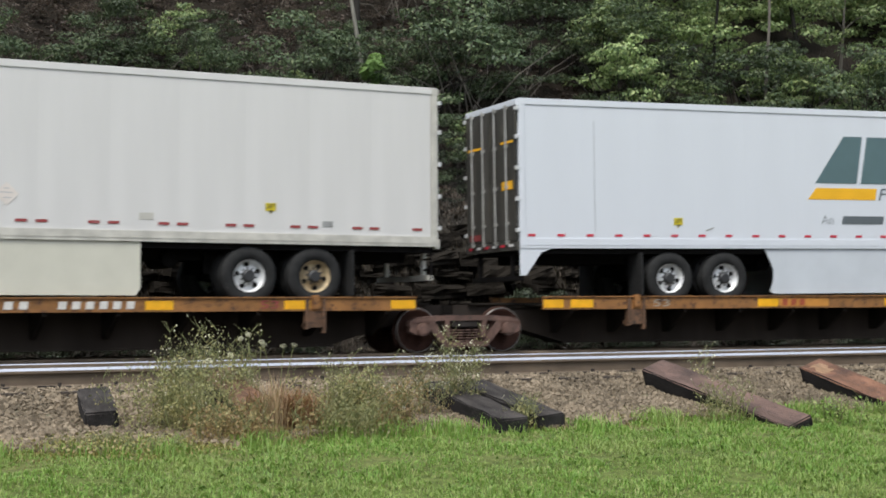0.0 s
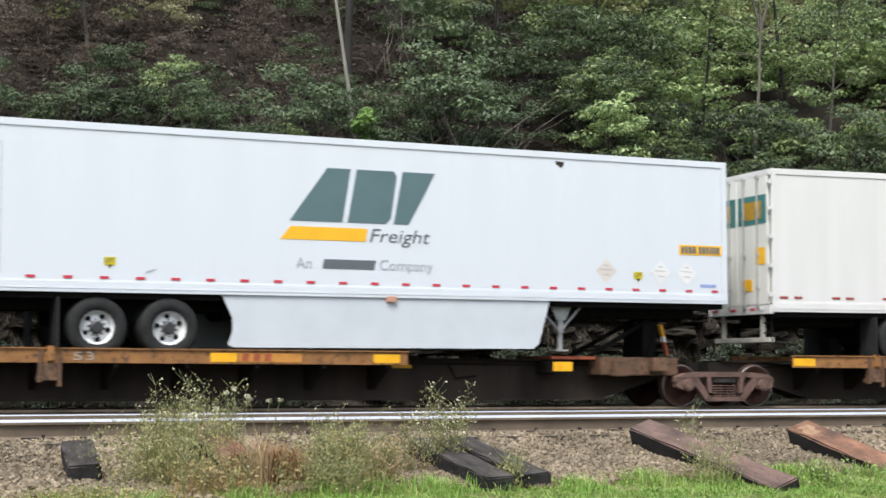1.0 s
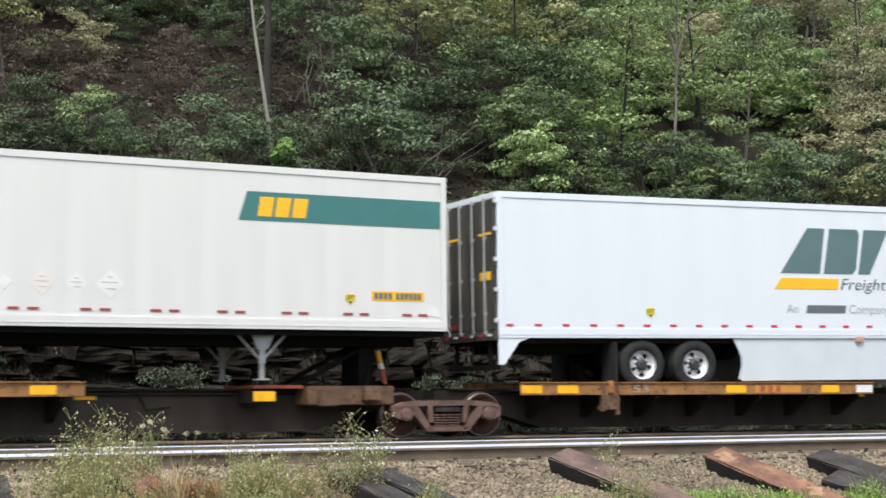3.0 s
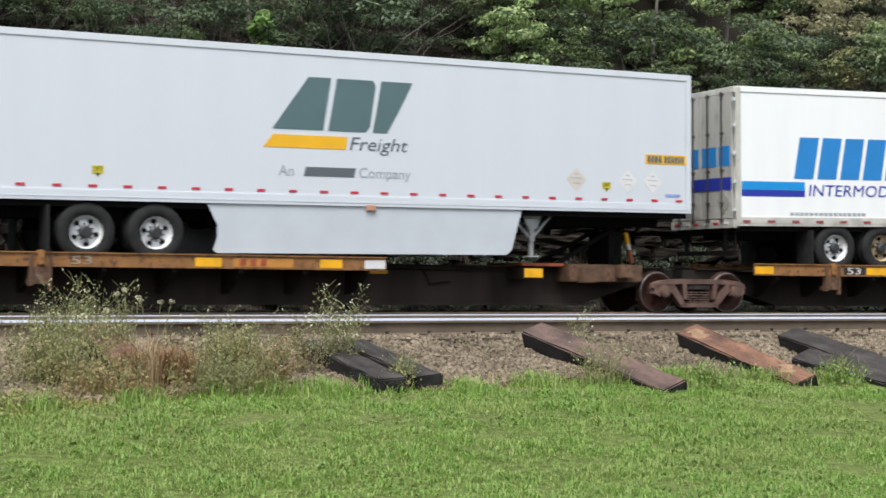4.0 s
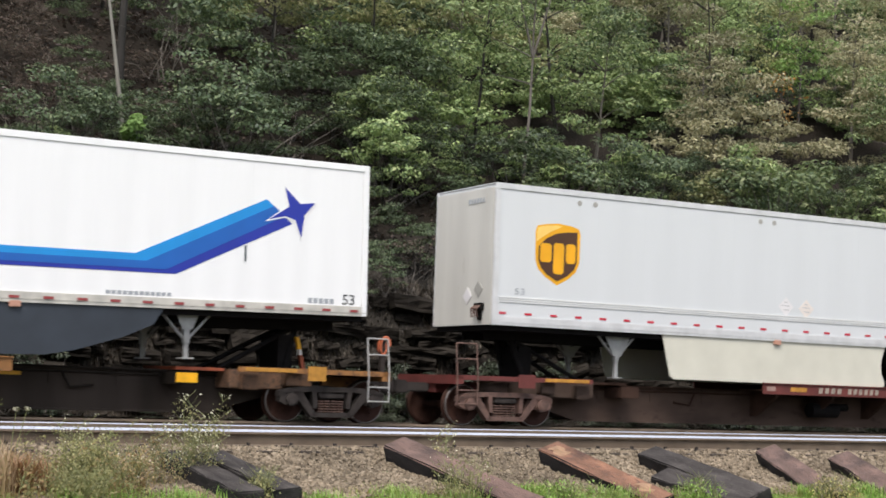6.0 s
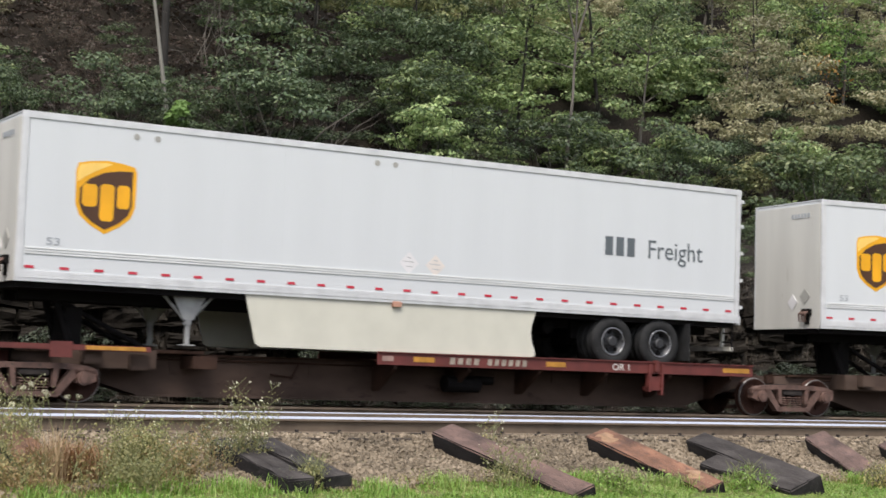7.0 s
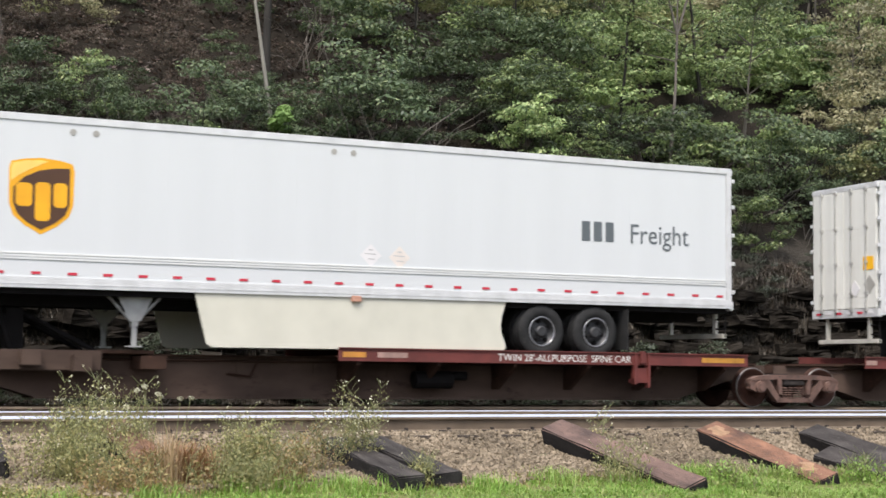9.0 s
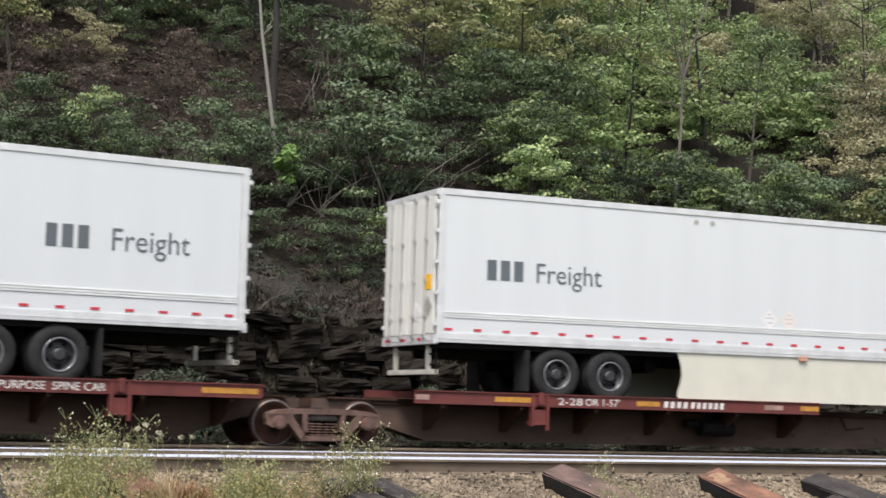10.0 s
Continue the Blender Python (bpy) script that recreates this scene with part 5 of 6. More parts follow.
# ---------------------------------------------------------------- plants
def leaf_cloud(name, n, lobes, size, material, seed, up=0.5, flat=0.8):
    """Many single leaves set round lobes (x, y, z, radius): uneven outline, gaps between lobes."""
    rng = np.random.default_rng(seed)
    lob = np.array(lobes, float)
    pick = rng.choice(len(lob), n, p=lob[:, 3] ** 2 / (lob[:, 3] ** 2).sum())
    d = rng.normal(size=(n, 3))
    d /= np.linalg.norm(d, axis=1)[:, None]
    r = rng.uniform(0.35, 1.0, n) ** 0.6
    c = lob[pick, :3] + d * (lob[pick, 3] * r)[:, None] * np.array((1, 1, flat))
    nrm = d * 0.8 + np.array((0, 0, up)) + rng.normal(size=(n, 3)) * 0.45
    nrm /= np.linalg.norm(nrm, axis=1)[:, None]
    t1 = np.cross(nrm, rng.normal(size=(n, 3)))
    t1 /= np.linalg.norm(t1, axis=1)[:, None] + 1e-9
    t2 = np.cross(nrm, t1)
    k = size * rng.uniform(0.6, 1.35, n)[:, None]
    a, b = t1 * k, t2 * k * 0.52
    v = np.stack([c - a, c - a * 0.1 + b, c + a, c - a * 0.1 - b], 1).reshape(-1, 3)
    f = np.arange(4 * n).reshape(-1, 4)
    me = bpy.data.meshes.new(name)
    me.from_pydata(v.tolist(), [], f.tolist())
    me.materials.append(material)
    return me


def lobes_of(rx, rz, n, r, seed, z0=0.0):
    rng = random.Random(seed)
    out = []
    for i in range(n):
        a, k, h = rng.uniform(0, 6.283), math.sqrt(rng.random()), rng.random()
        wide = rx * (1 - 0.55 * h)
        out.append((wide * k * math.cos(a), wide * k * math.sin(a), z0 + rz * h, r * rng.uniform(0.6, 1.3)))
    return out


def twigs(n, length, rad, seed, spread=0.9, base=0.02):
    rng = random.Random(seed)
    bm = bmesh.new()
    for i in range(n):
        a, e = rng.uniform(0, 6.283), rng.uniform(0.5, 1.4)
        p = Vector((rng.uniform(-rad, rad), rng.uniform(-rad, rad), -0.1))
        for k in range(4):
            q = p + Vector((math.cos(a) * math.cos(e), math.sin(a) * math.cos(e), math.sin(e))) * length / 4
            tube(bm, p, q, base * (1 - k / 4.5), base * (1 - (k + 1) / 4.5), seg=4, caps=False)
            p, a, e = q, a + rng.uniform(-0.5, 0.5), e + rng.uniform(-0.3, 0.2) * spread
    return bm


SHRUB = []
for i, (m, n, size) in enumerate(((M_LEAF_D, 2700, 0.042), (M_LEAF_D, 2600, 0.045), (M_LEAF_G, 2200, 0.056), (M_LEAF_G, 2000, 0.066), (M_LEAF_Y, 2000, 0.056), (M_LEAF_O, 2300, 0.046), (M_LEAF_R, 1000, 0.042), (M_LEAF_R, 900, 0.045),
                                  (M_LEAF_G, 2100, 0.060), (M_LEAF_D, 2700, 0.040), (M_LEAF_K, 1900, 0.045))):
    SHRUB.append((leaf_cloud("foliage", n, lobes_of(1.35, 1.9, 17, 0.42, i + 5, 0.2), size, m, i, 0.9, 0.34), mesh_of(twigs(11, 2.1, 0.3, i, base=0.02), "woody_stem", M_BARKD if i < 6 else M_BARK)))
KINDS = ("dense dark green shrub", "dark green shrub", "leafy green shrub", "leafy green shrub", "yellowing shrub", "olive-brown shrub", "thin reddish brush", "thin reddish brush", "leafy green shrub", "dark green shrub", "low shade-darkened bramble")


FAR_SHRUBS = []


def shrub(k, s, w, size, squash=1.0):
    if w < -12.0:
        p = at(s, w, ground_z(s, w) - 0.1)
        FAR_SHRUBS.append((k, pose(p.x, p.y, p.z, 0, 0, random.uniform(0, 360)) @ Matrix.Diagonal((size, size, size * squash, 1))))
        return
    th = thing("shrub", KINDS[k] + " on the steep hillside", "shrub", "shrubs on the hillside")
    tagged(part("foliage", SHRUB[k][0], None, th), kind="stuff")
    tagged(part("woody_stem", SHRUB[k][1], None, th), kind="stuff")
    p = at(s, w, ground_z(s, w) - 0.1)
    th.matrix_world = pose(p.x, p.y, p.z, random.uniform(-8, 8), random.uniform(-8, 8), random.uniform(0, 360)) @ Matrix.Diagonal((size, size, size * squash, 1))


def tree(s, w, height, bark, leaf, n, lean=(0, 0), crown=(1.6, 3.0), crown_z=0.45, r0=0.11, fork=0.0, label="", size=0.062, seed=1, bare=False):
    """A tapered, slightly crooked trunk with limbs and a crown of single leaves in flat sprays."""
    th = thing("tree", label or "slender young tree on the hillside", "tree", "trees on the hillside")
    rng = random.Random(seed)
    bm = bmesh.new()
    steps, tips = 10, []
    pts = [Vector((0, 0, -0.3))]
    for i in range(steps):
        d = Vector((lean[0] + rng.uniform(-0.05, 0.05), lean[1] + rng.uniform(-0.05, 0.05), 1)).normalized()
        q = pts[-1] + d * (height + 0.3) / steps
        tube(bm, pts[-1], q, r0 * (1 - i / (steps + 2)), r0 * (1 - (i + 1) / (steps + 2)), seg=8, caps=False)
        pts.append(q)
    part("trunk", bm, bark, th, "pale bare trunk" if bark is M_BARKP else "", smooth=True)
    limbs = bmesh.new()
    for i in range(4 if bare else 12):
        k = rng.randint(4, steps)
        b = pts[k]
        a = rng.uniform(0, 6.283)
        length = height * rng.uniform(0.14, 0.26)
        up = rng.uniform(0.2, 0.8)
        if fork and i < 2:
            b, a, up, length = pts[int(fork * steps)], 3.3 * i + 0.2, 3.4, height * 0.5
        m1 = b + Vector((math.cos(a), math.sin(a), up)).normalized() * length * 0.5
        m2 = m1 + Vector((math.cos(a + 0.4), math.sin(a + 0.4), up * 0.6)).normalized() * length * 0.5
        th_k = 0.62 if fork and i < 2 else 0.16 if bare else 0.34
        tube(limbs, b, m1, r0 * th_k, r0 * th_k * 0.7, seg=5, caps=False)
        tube(limbs, m1, m2, r0 * th_k * 0.7, r0 * 0.08, seg=5, caps=False)
        tips.append(m2)
    tagged(part("branching", limbs, bark, th), kind="stuff")
    if n:
        lob = [(q.x, q.y, q.z, rng.uniform(0.45, 0.85)) for q in tips]
        for i in range(20):
            a, kk, h = rng.uniform(0, 6.283), math.sqrt(rng.random()), rng.random()
            c = pts[min(steps, int((crown_z + (1 - crown_z) * h) * steps))]
            wide = crown[0] * (1.1 - 0.6 * h)
            lob.append((c.x + wide * kk * math.cos(a), c.y + wide * kk * math.sin(a), crown_z * height + crown[1] * h, rng.uniform(0.28, 0.62)))
        tagged(part("crown", leaf_cloud("crown", n, lob, size, leaf, seed, 0.9, 0.36), None, th), kind="stuff")
    th.matrix_world = Matrix.Translation(at(s, w, ground_z(s, w)))
    return th


rng = random.Random(11)


def in_clearing(p):
    return -19 < math.degrees(math.atan2(p.x, p.y)) < 31


# low band of shrubs over the rock cut, then the slope above it
for i in range(60):
    s = -20 + 58 * (i + rng.random()) / 60
    shrub(rng.choice((0, 1, 1, 9, 0, 2)), s, -6.9 - rng.random() * 1.4, rng.uniform(0.7, 1.05), rng.uniform(0.7, 1.0))
for i in range(44):
    s = -8 + 42 * (i + rng.random()) / 44
    shrub(rng.choice((0, 1, 9, 2, 8)) if s > 9 else rng.choice((0, 1, 9)), s, -8.4 - rng.random() * 2.2, rng.uniform(0.9, 1.25), rng.uniform(0.7, 1.0))
for s, w in ((11.3, -11.2), (12.4, -11.7), (10.4, -10.8), (13.3, -12.3), (13.6, -10.9), (11.8, -12.6), (9.6, -11.6)):
    shrub(rng.choice((0, 2, 8)), s, w, rng.uniform(1.0, 1.3), 0.85)
made = 0
while made < 255:
    s, w = rng.uniform(-22, 50), -8.2 - 27 * rng.random() ** 1.1
    if not in_clearing(at(s, w)):
        continue
    made += 1
    bare = s < 4.5 + rng.uniform(-2.5, 2.5) and -22 < w < -12.2
    # from s 7 to 13 dark-leaved kinds stand in for deep canopy shade
    k = rng.choice((6, 7, 6, 7, 6, 5, 9)) if bare else rng.choice((0, 9, 2, 3, 8, 4, 5, 5, 5, 8) if s > 19 or w < -19 else (0, 1, 2, 2, 3, 8, 3, 0, 9, 4)) if s > 13 or w < -18 else rng.choice((0, 9, 0, 1, 2)) if s > 7 else rng.choice((0, 1, 9, 1, 2, 9))
    shrub(k, s, w, rng.uniform(0.95, 1.7) * (0.52 if s < 4.5 else 1.0) if not bare else rng.uniform(0.5, 0.95), rng.uniform(0.75, 1.1))

# fine dead brush on the brown slope, dark leafage above it
for i in range(80):
    shrub(rng.choice((6, 7)), rng.uniform(-5.5, 5.5), rng.uniform(-16.8, -10.5), rng.uniform(0.35, 0.7), rng.uniform(0.6, 1.1))
for i in range(75):
    s, w = rng.uniform(-9, 5.0), rng.uniform(-27, -17.2)
    shrub(rng.choice((0, 1, 9, 9, 2)), s, w, rng.uniform(0.8, 1.4), rng.uniform(0.8, 1.2))
made = 0
while made < 44:
    s, w = rng.uniform(6, 48), rng.uniform(-30, -11)
    if not in_clearing(at(s, w)):
        continue
    lf, lb = rng.choice(((M_LEAF_G, "green-leaved slender tree on the hillside"), (M_LEAF_Y, "yellowing slender tree on the hillside"), (M_LEAF_G, "green-leaved slender tree on the hillside"), (M_LEAF_O, "olive-brown leaved tree on the hillside")))
    tree(s, w, rng.uniform(4.5, 7.5), rng.choice((M_BARK, M_BARKD)), lf, 2700, (rng.uniform(-0.12, 0.12), rng.uniform(-0.15, 0.05)), (1.9, 3.2), 0.38, rng.uniform(0.05, 0.09), label=lb, seed=100 + made)
    made += 1
for i in range(16):
    s, w = rng.uniform(-16, 8), rng.uniform(-30, -17)
    tree(s, w, rng.uniform(6, 9), rng.choice((M_BARK, M_BARKD)), M_LEAF_D if i % 2 else M_LEAF_G, 1700, (rng.uniform(-0.12, 0.12), rng.uniform(-0.1, 0.05)), (1.9, 2.8), 0.5, rng.uniform(0.06, 0.12), seed=200 + i, label="thin-crowned tree on the leaf-strewn slope")
# the shrubs highest on the slope, as one mass
vs, fs, ms, base, mats = [], [], [], 0, []
for k, m in FAR_SHRUBS:
    src = SHRUB[k][0]
    co = np.empty(len(src.vertices) * 3)
    src.vertices.foreach_get("co", co)
    co = co.reshape(-1, 3) @ np.array(m.to_3x3()).T + np.array(m.translation)
    vs.append(co)
    fs.append(np.arange(len(co)).reshape(-1, 4) + base)
    base += len(co)
    if src.materials[0] not in mats:
        mats.append(src.materials[0])
    ms.append(np.full(len(co) // 4, mats.index(src.materials[0])))
far = bpy.data.meshes.new("undergrowth")
far.from_pydata(np.concatenate(vs).tolist(), [], np.concatenate(fs).tolist())
for m in mats:
    far.materials.append(m)
far.polygons.foreach_set("material_index", np.concatenate(ms).astype(np.int32))
tagged(new("undergrowth", far), "mixed green and olive undergrowth high on the hillside", "undergrowth", kind="stuff")
# tall trees added to shade the brown slope; their crowns stay out of view
for i in range(9):
    s, w = -15 + 2.7 * i + rng.uniform(-1, 1), rng.uniform(-23, -14)
    tree(s, w, rng.uniform(12, 15), M_BARKD, M_LEAF_D, 3600, (rng.uniform(-0.06, 0.06), -0.10), (3.6, 5.0), 0.55, rng.uniform(0.06, 0.11), seed=300 + i, size=0.11, label="tall dark-barked tree, unseen high crown added for shade")
# trees that stand out
tree(3.35, -10.0, 9.0, M_BARKP, None, 0, (-0.12, 0.08), r0=0.07, seed=31, bare=True, label="pale dead leaning tree trunk among shrubs")
tree(4.22, -13.4, 10.0, M_BARKD, M_LEAF_D, 700, (0.02, 0.0), (1.2, 2.0), 0.75, 0.13, seed=32, label="dark rough-barked tree behind a pale trunk")
tree(8.44, -13.5, 7.5, M_BARKD, M_LEAF_Y, 3600, (0.0, -0.02), (2.2, 1.5), 0.40, 0.05, size=0.078, seed=33, label="thin dark sapling with flat yellow-green sprays")
tree(14.6, -10.0, 7.6, M_BARK, M_LEAF_G, 1500, (0.03, 0.0), (1.5, 2.0), 0.75, 0.065, fork=0.6, seed=34, label="slender grey tree forking above the shrubs")
tree(-2.3, -14.6, 4.4, M_BARK, M_LEAF_Y, 4600, (-0.1, -0.1), (1.9, 2.2), 0.30, 0.06, seed=35, label="pale yellow-green sapling on the brown slope")
tree(15.0, -18.6, 5.5, M_BARK, M_LEAF_Y, 3400, (0.0, -0.1), (2.1, 2.6), 0.3, 0.07, seed=36, label="yellowing tree on the hillside")
tree(10.8, -19.2, 5.5, M_BARK, M_LEAF_Y, 3000, (0.0, -0.1), (2.3, 2.0), 0.35, 0.07, seed=37, label="yellowing tree on the hillside")
tree(22.3, -12.6, 3.2, M_BARK, M_LEAF_O, 3600, (0.0, -0.05), (1.6, 2.6), 0.12, 0.06, seed=38, size=0.06, label="pale olive-brown bushy sapling above the rock cut")
tree(24.9, -19.0, 5.5, M_BARK, M_LEAF_O, 3600, (0.0, -0.1), (2.4, 2.6), 0.3, 0.07, seed=39, label="olive-brown leaved tree on the hillside")
tree(29.3, -17.5, 4.6, M_BARK, M_LEAF_B, 3000, (0.0, -0.1), (2.2, 2.4), 0.25, 0.07, seed=40, label="light green young tree on the hillside")
tree(28.2, -17.0, 2.6, M_BARK, M_LEAF_A, 260, (0.0, -0.1), (0.3, 0.5), 0.75, 0.03, seed=41, label="sapling with orange autumn leaves")
tree(12.3, -15.0, 5.2, M_BARKD, M_LEAF_Y, 4200, (0.0, -0.05), (1.9, 2.4), 0.42, 0.05, size=0.075, seed=43, label="thin sapling with flat yellow-green sprays")
for s, w, h, sd in ((6.2, -15.2, 3.6, 51), (5.4, -14.2, 2.6, 52), (6.9, -16.5, 3.2, 53)):
    db = thing("dead_bush", "tangle of bare grey twigs on the slope", "bush", "dead bushes on the slope")
    part("woody_stem", twigs(6, h, 0.5, sd, 2.2, 0.018), M_BARK, db)
    db.matrix_world = Matrix.Translation(at(s, w, ground_z(s, w)))
yb = thing("sapling", "bright yellow-green sapling in front of dark shrubs", "sapling")
tagged(part("foliage", leaf_cloud("foliage", 420, lobes_of(0.45, 0.8, 9, 0.2, 3, 0.6), 0.085, M_LEAF_B, 77, 0.8, 0.6), None, yb), kind="stuff")
part("woody_stem", twigs(4, 1.4, 0.06, 4, base=0.015), M_BARK, yb)
yb.matrix_world = Matrix.Translation(at(3.1, -8.9, ground_z(3.1, -8.9) + 0.5))


def litter(n):
    rg = np.random.default_rng(5)
    vs, fs = [], []
    for i in range(n):
        s, w = rg.uniform(-14, 12), rg.uniform(-24, -7)
        p = np.array(at(s, w, ground_z(s, w) + 0.03))
        e = np.array(Euler((rg.uniform(-0.9, 0.3), rg.uniform(-0.7, 0.7), rg.uniform(0, 6.28))).to_matrix())
        k = rg.uniform(0.05, 0.10)
        vs.append((np.array(((-1, 0, 0), (0, 0.6, 0.1), (1, 0, 0), (0, -0.6, 0.1))) * k) @ e.T + p)
        fs.append(np.arange(4) + 4 * i)
    me = bpy.data.meshes.new("leaf_litter")
    me.from_pydata(np.concatenate(vs).tolist(), [], np.array(fs).tolist())
    me.materials.append(leaf_mat("fallen_leaves", [(0.055, 0.037, 0.028), (0.115, 0.08, 0.06), (0.04, 0.03, 0.024), (0.075, 0.046, 0.038)], 0.1))
    tagged(new("leaf_litter", me), "brown fallen leaves on the slope", "leaf litter", kind="stuff")


litter(22000)


# ---------------------------------------------------------------- rock cut
def slab_mesh(seed):
    """A weathered block of bedded shale with a broken face."""
    bm = boxes((-0.5, 0.5, -0.4, 0.4, -0.16, 0.16))
    bmesh.ops.subdivide_edges(bm, edges=bm.edges[:], cuts=3, use_grid_fill=True)
    for v in bm.verts:
        c = v.co * 2.6
        step = 0.05 * math.floor(3 * noise.noise((c.x, seed * 3.1, c.z * 2.0)) + 0.5)
        v.co += Vector((0.07 * noise.noise((c.x + seed, c.y, c.z)), 0.10 * noise.noise((c.x, c.y + seed, c.z * 2)) + step, 0.03 * noise.noise((c.x, c.y, c.z + seed * 2))))
    return mesh_of(bm, "rock", M_ROCK)


SLABS = [slab_mesh(i) for i in range(10)]
cut = tagged(new("rock_cut"), "dark ledgy shale face behind the track", "rock face", kind="structure")
for row in range(9):
    for col in range(33):
        z = 0.72 + row * 0.37 + rng.uniform(-0.07, 0.07)
        s = -9.0 + col * 1.02 + (row % 2) * 0.5 + rng.uniform(-0.25, 0.25)
        w = -5.05 - (z - 0.7) / 3.2 - 0.10 + 0.22 * noise.noise((s * 0.5, z * 0.7, 9.0)) + rng.uniform(-0.10, 0.10)
        o = new("rock", SLABS[rng.randrange(10)])
        o.parent = cut
        p = at(s, w, z)
        k = rng.uniform(0.35, 1.0)
        o.matrix_world = pose(p.x, p.y, p.z, rng.uniform(-9, 9), rng.uniform(-7, 7), heading(s) + rng.uniform(-22, 22)) @ Matrix.Diagonal((k * rng.uniform(0.8, 1.6), k * rng.uniform(0.7, 1.1), k * rng.uniform(0.7, 1.5), 1))


def bank_spot(rg):
    s = rg.uniform(-10, 27)
    return s, rg.uniform(-6.6, -4.9), 0.5 + 0.9 * abs(math.sin(s * 1.7) * math.sin(s * 0.61 + 1))


blades("dead_stems", 9000, bank_spot, 0.5, 0.012, M_DEAD, "dead brown stems on the bank", 0.55, 21)
blades("dead_leaves", 32000, bank_spot, 0.15, 0.055, M_DEAD, "withered brown leaves on the bank", 1.3, 22)
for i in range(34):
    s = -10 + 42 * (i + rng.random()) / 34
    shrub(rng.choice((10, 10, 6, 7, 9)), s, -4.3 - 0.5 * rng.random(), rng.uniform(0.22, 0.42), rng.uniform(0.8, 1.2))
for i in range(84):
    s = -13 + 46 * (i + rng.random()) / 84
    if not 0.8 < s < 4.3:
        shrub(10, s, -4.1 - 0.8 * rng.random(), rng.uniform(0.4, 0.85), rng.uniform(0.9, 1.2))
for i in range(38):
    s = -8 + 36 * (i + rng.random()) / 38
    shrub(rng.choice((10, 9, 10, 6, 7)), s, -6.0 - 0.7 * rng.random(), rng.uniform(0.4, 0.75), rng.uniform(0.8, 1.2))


# ---------------------------------------------------------------- beside the near track
stones("ballast_stones", 46000, (-13.5, 5), (14.12, 17.2), 0.036, M_STONE, "grey-brown broken ballast on the track shoulder")
stones("track_ballast", 3500, (-17, 12), (12.3, 13.85), 0.05, M_STONE, "grey-brown ballast between the rails")


def lawn_spot(rg):
    while True:
        s = rg.uniform(-13, 2.5)
        d = 5.2 * rg.random() ** 1.1
        w = lawn_edge(s) + d
        tuft = noise.noise((s * 2.3, w * 2.3, 5.0)) + 0.6 * noise.noise((s * 6.0, w * 6.0, 2.0))
        if tuft > -0.35 - 0.5 * rg.random() or rg.random() < 0.35:
            return s, w, max(0.35, 0.95 + 0.85 * tuft)


def tuft_spot(rg):
    while True:
        s = rg.uniform(-13.5, 4)
        if noise.noise((s * 2.1, 1.0, 9.0)) > -0.15 + 0.5 * rg.random():
            return s, lawn_edge(s) + abs(rg.normal()) * 0.22 - 0.06, rg.uniform(0.5, 1.1)


def clover_spot(rg):
    while True:
        s, w = rg.uniform(-12, 2), rg.uniform(16.9, 21.5)
        if noise.noise((s * 1.2, w * 1.2, 31.0)) > 0.12:
            return s, w, 1.0


blades("lawn", 165000, lawn_spot, 0.050, 0.009, M_GRASS, "short patchy green lawn grass", 1.6)
blades("lawn_weeds", 3500, clover_spot, 0.05, 0.022, M_CLOVER, "broad-leaved weeds in the lawn", 1.7, 8)
blades("lawn_edge", 9000, tuft_spot, 0.15, 0.008, M_GRASS, "taller tufts of grass along the ballast edge", 0.9, 5)
blades("dry_grass", 9000, lambda r: (lambda s: (s, lawn_edge(s) - 0.10 + r.normal() * 0.16, 1.0))(r.uniform(-13.5, 5)), 0.075, 0.009, M_DRYG, "yellowed grass and moss at the ballast edge", 1.2, 6)
blades("moss", 7000, lambda r: (r.uniform(-12.5, -9.6), 16.55 + r.normal() * 0.22, 1.0), 0.05, 0.016, M_DRYG, "yellow-green moss on the ballast", 1.6, 16)


def tie(a, b, material, label, height=0.15, seed=0, roll=22):
    """A discarded sawn tie lying from a to b (s, w pairs), its ends checked and edges worn."""
    pa, pb = at(a[0], a[1], ground_z(*a)), at(b[0], b[1], ground_z(*b))
    pa.z += 0.10 if material is not M_TIE_K else 0.03
    pb.z -= 0.02 if material is M_TIE_K else 0.07
    length = (pb - pa).length
    rg = random.Random(seed)
    bm = boxes((0, length, -0.132, 0.132, -0.05, height))
    bmesh.ops.subdivide_edges(bm, edges=[e for e in bm.edges if abs(e.verts[0].co.x - e.verts[1].co.x) > 0.5], cuts=8)
    bmesh.ops.bevel(bm, geom=[e for e in bm.edges if e.calc_face_angle(0) > 0.5], offset=0.012, segments=2, affect="EDGES")
    for v in bm.verts:
        v.co += Vector((0, rg.uniform(-1, 1), rg.uniform(-1, 1))) * 0.006
    bm.normal_update()
    # weathered tops coloured as lit; sides blackened with creosote and painted shade
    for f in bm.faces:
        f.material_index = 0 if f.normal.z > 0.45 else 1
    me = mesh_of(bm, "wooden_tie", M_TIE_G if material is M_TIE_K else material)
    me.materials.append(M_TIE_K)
    ob = tagged(new("wooden_tie", me), label, "railway tie", "discarded ties beside the track")
    d = (pb - pa).normalized()
    yv = Vector((0, 0, 1)).cross(d).normalized()
    zv = d.cross(yv)
    ob.matrix_world = Matrix.Translation(pa + zv * 0.0) @ Matrix((d, yv, zv)).transposed().to_4x4() @ Matrix.Rotation(radians(roll), 4, "X")
    return ob


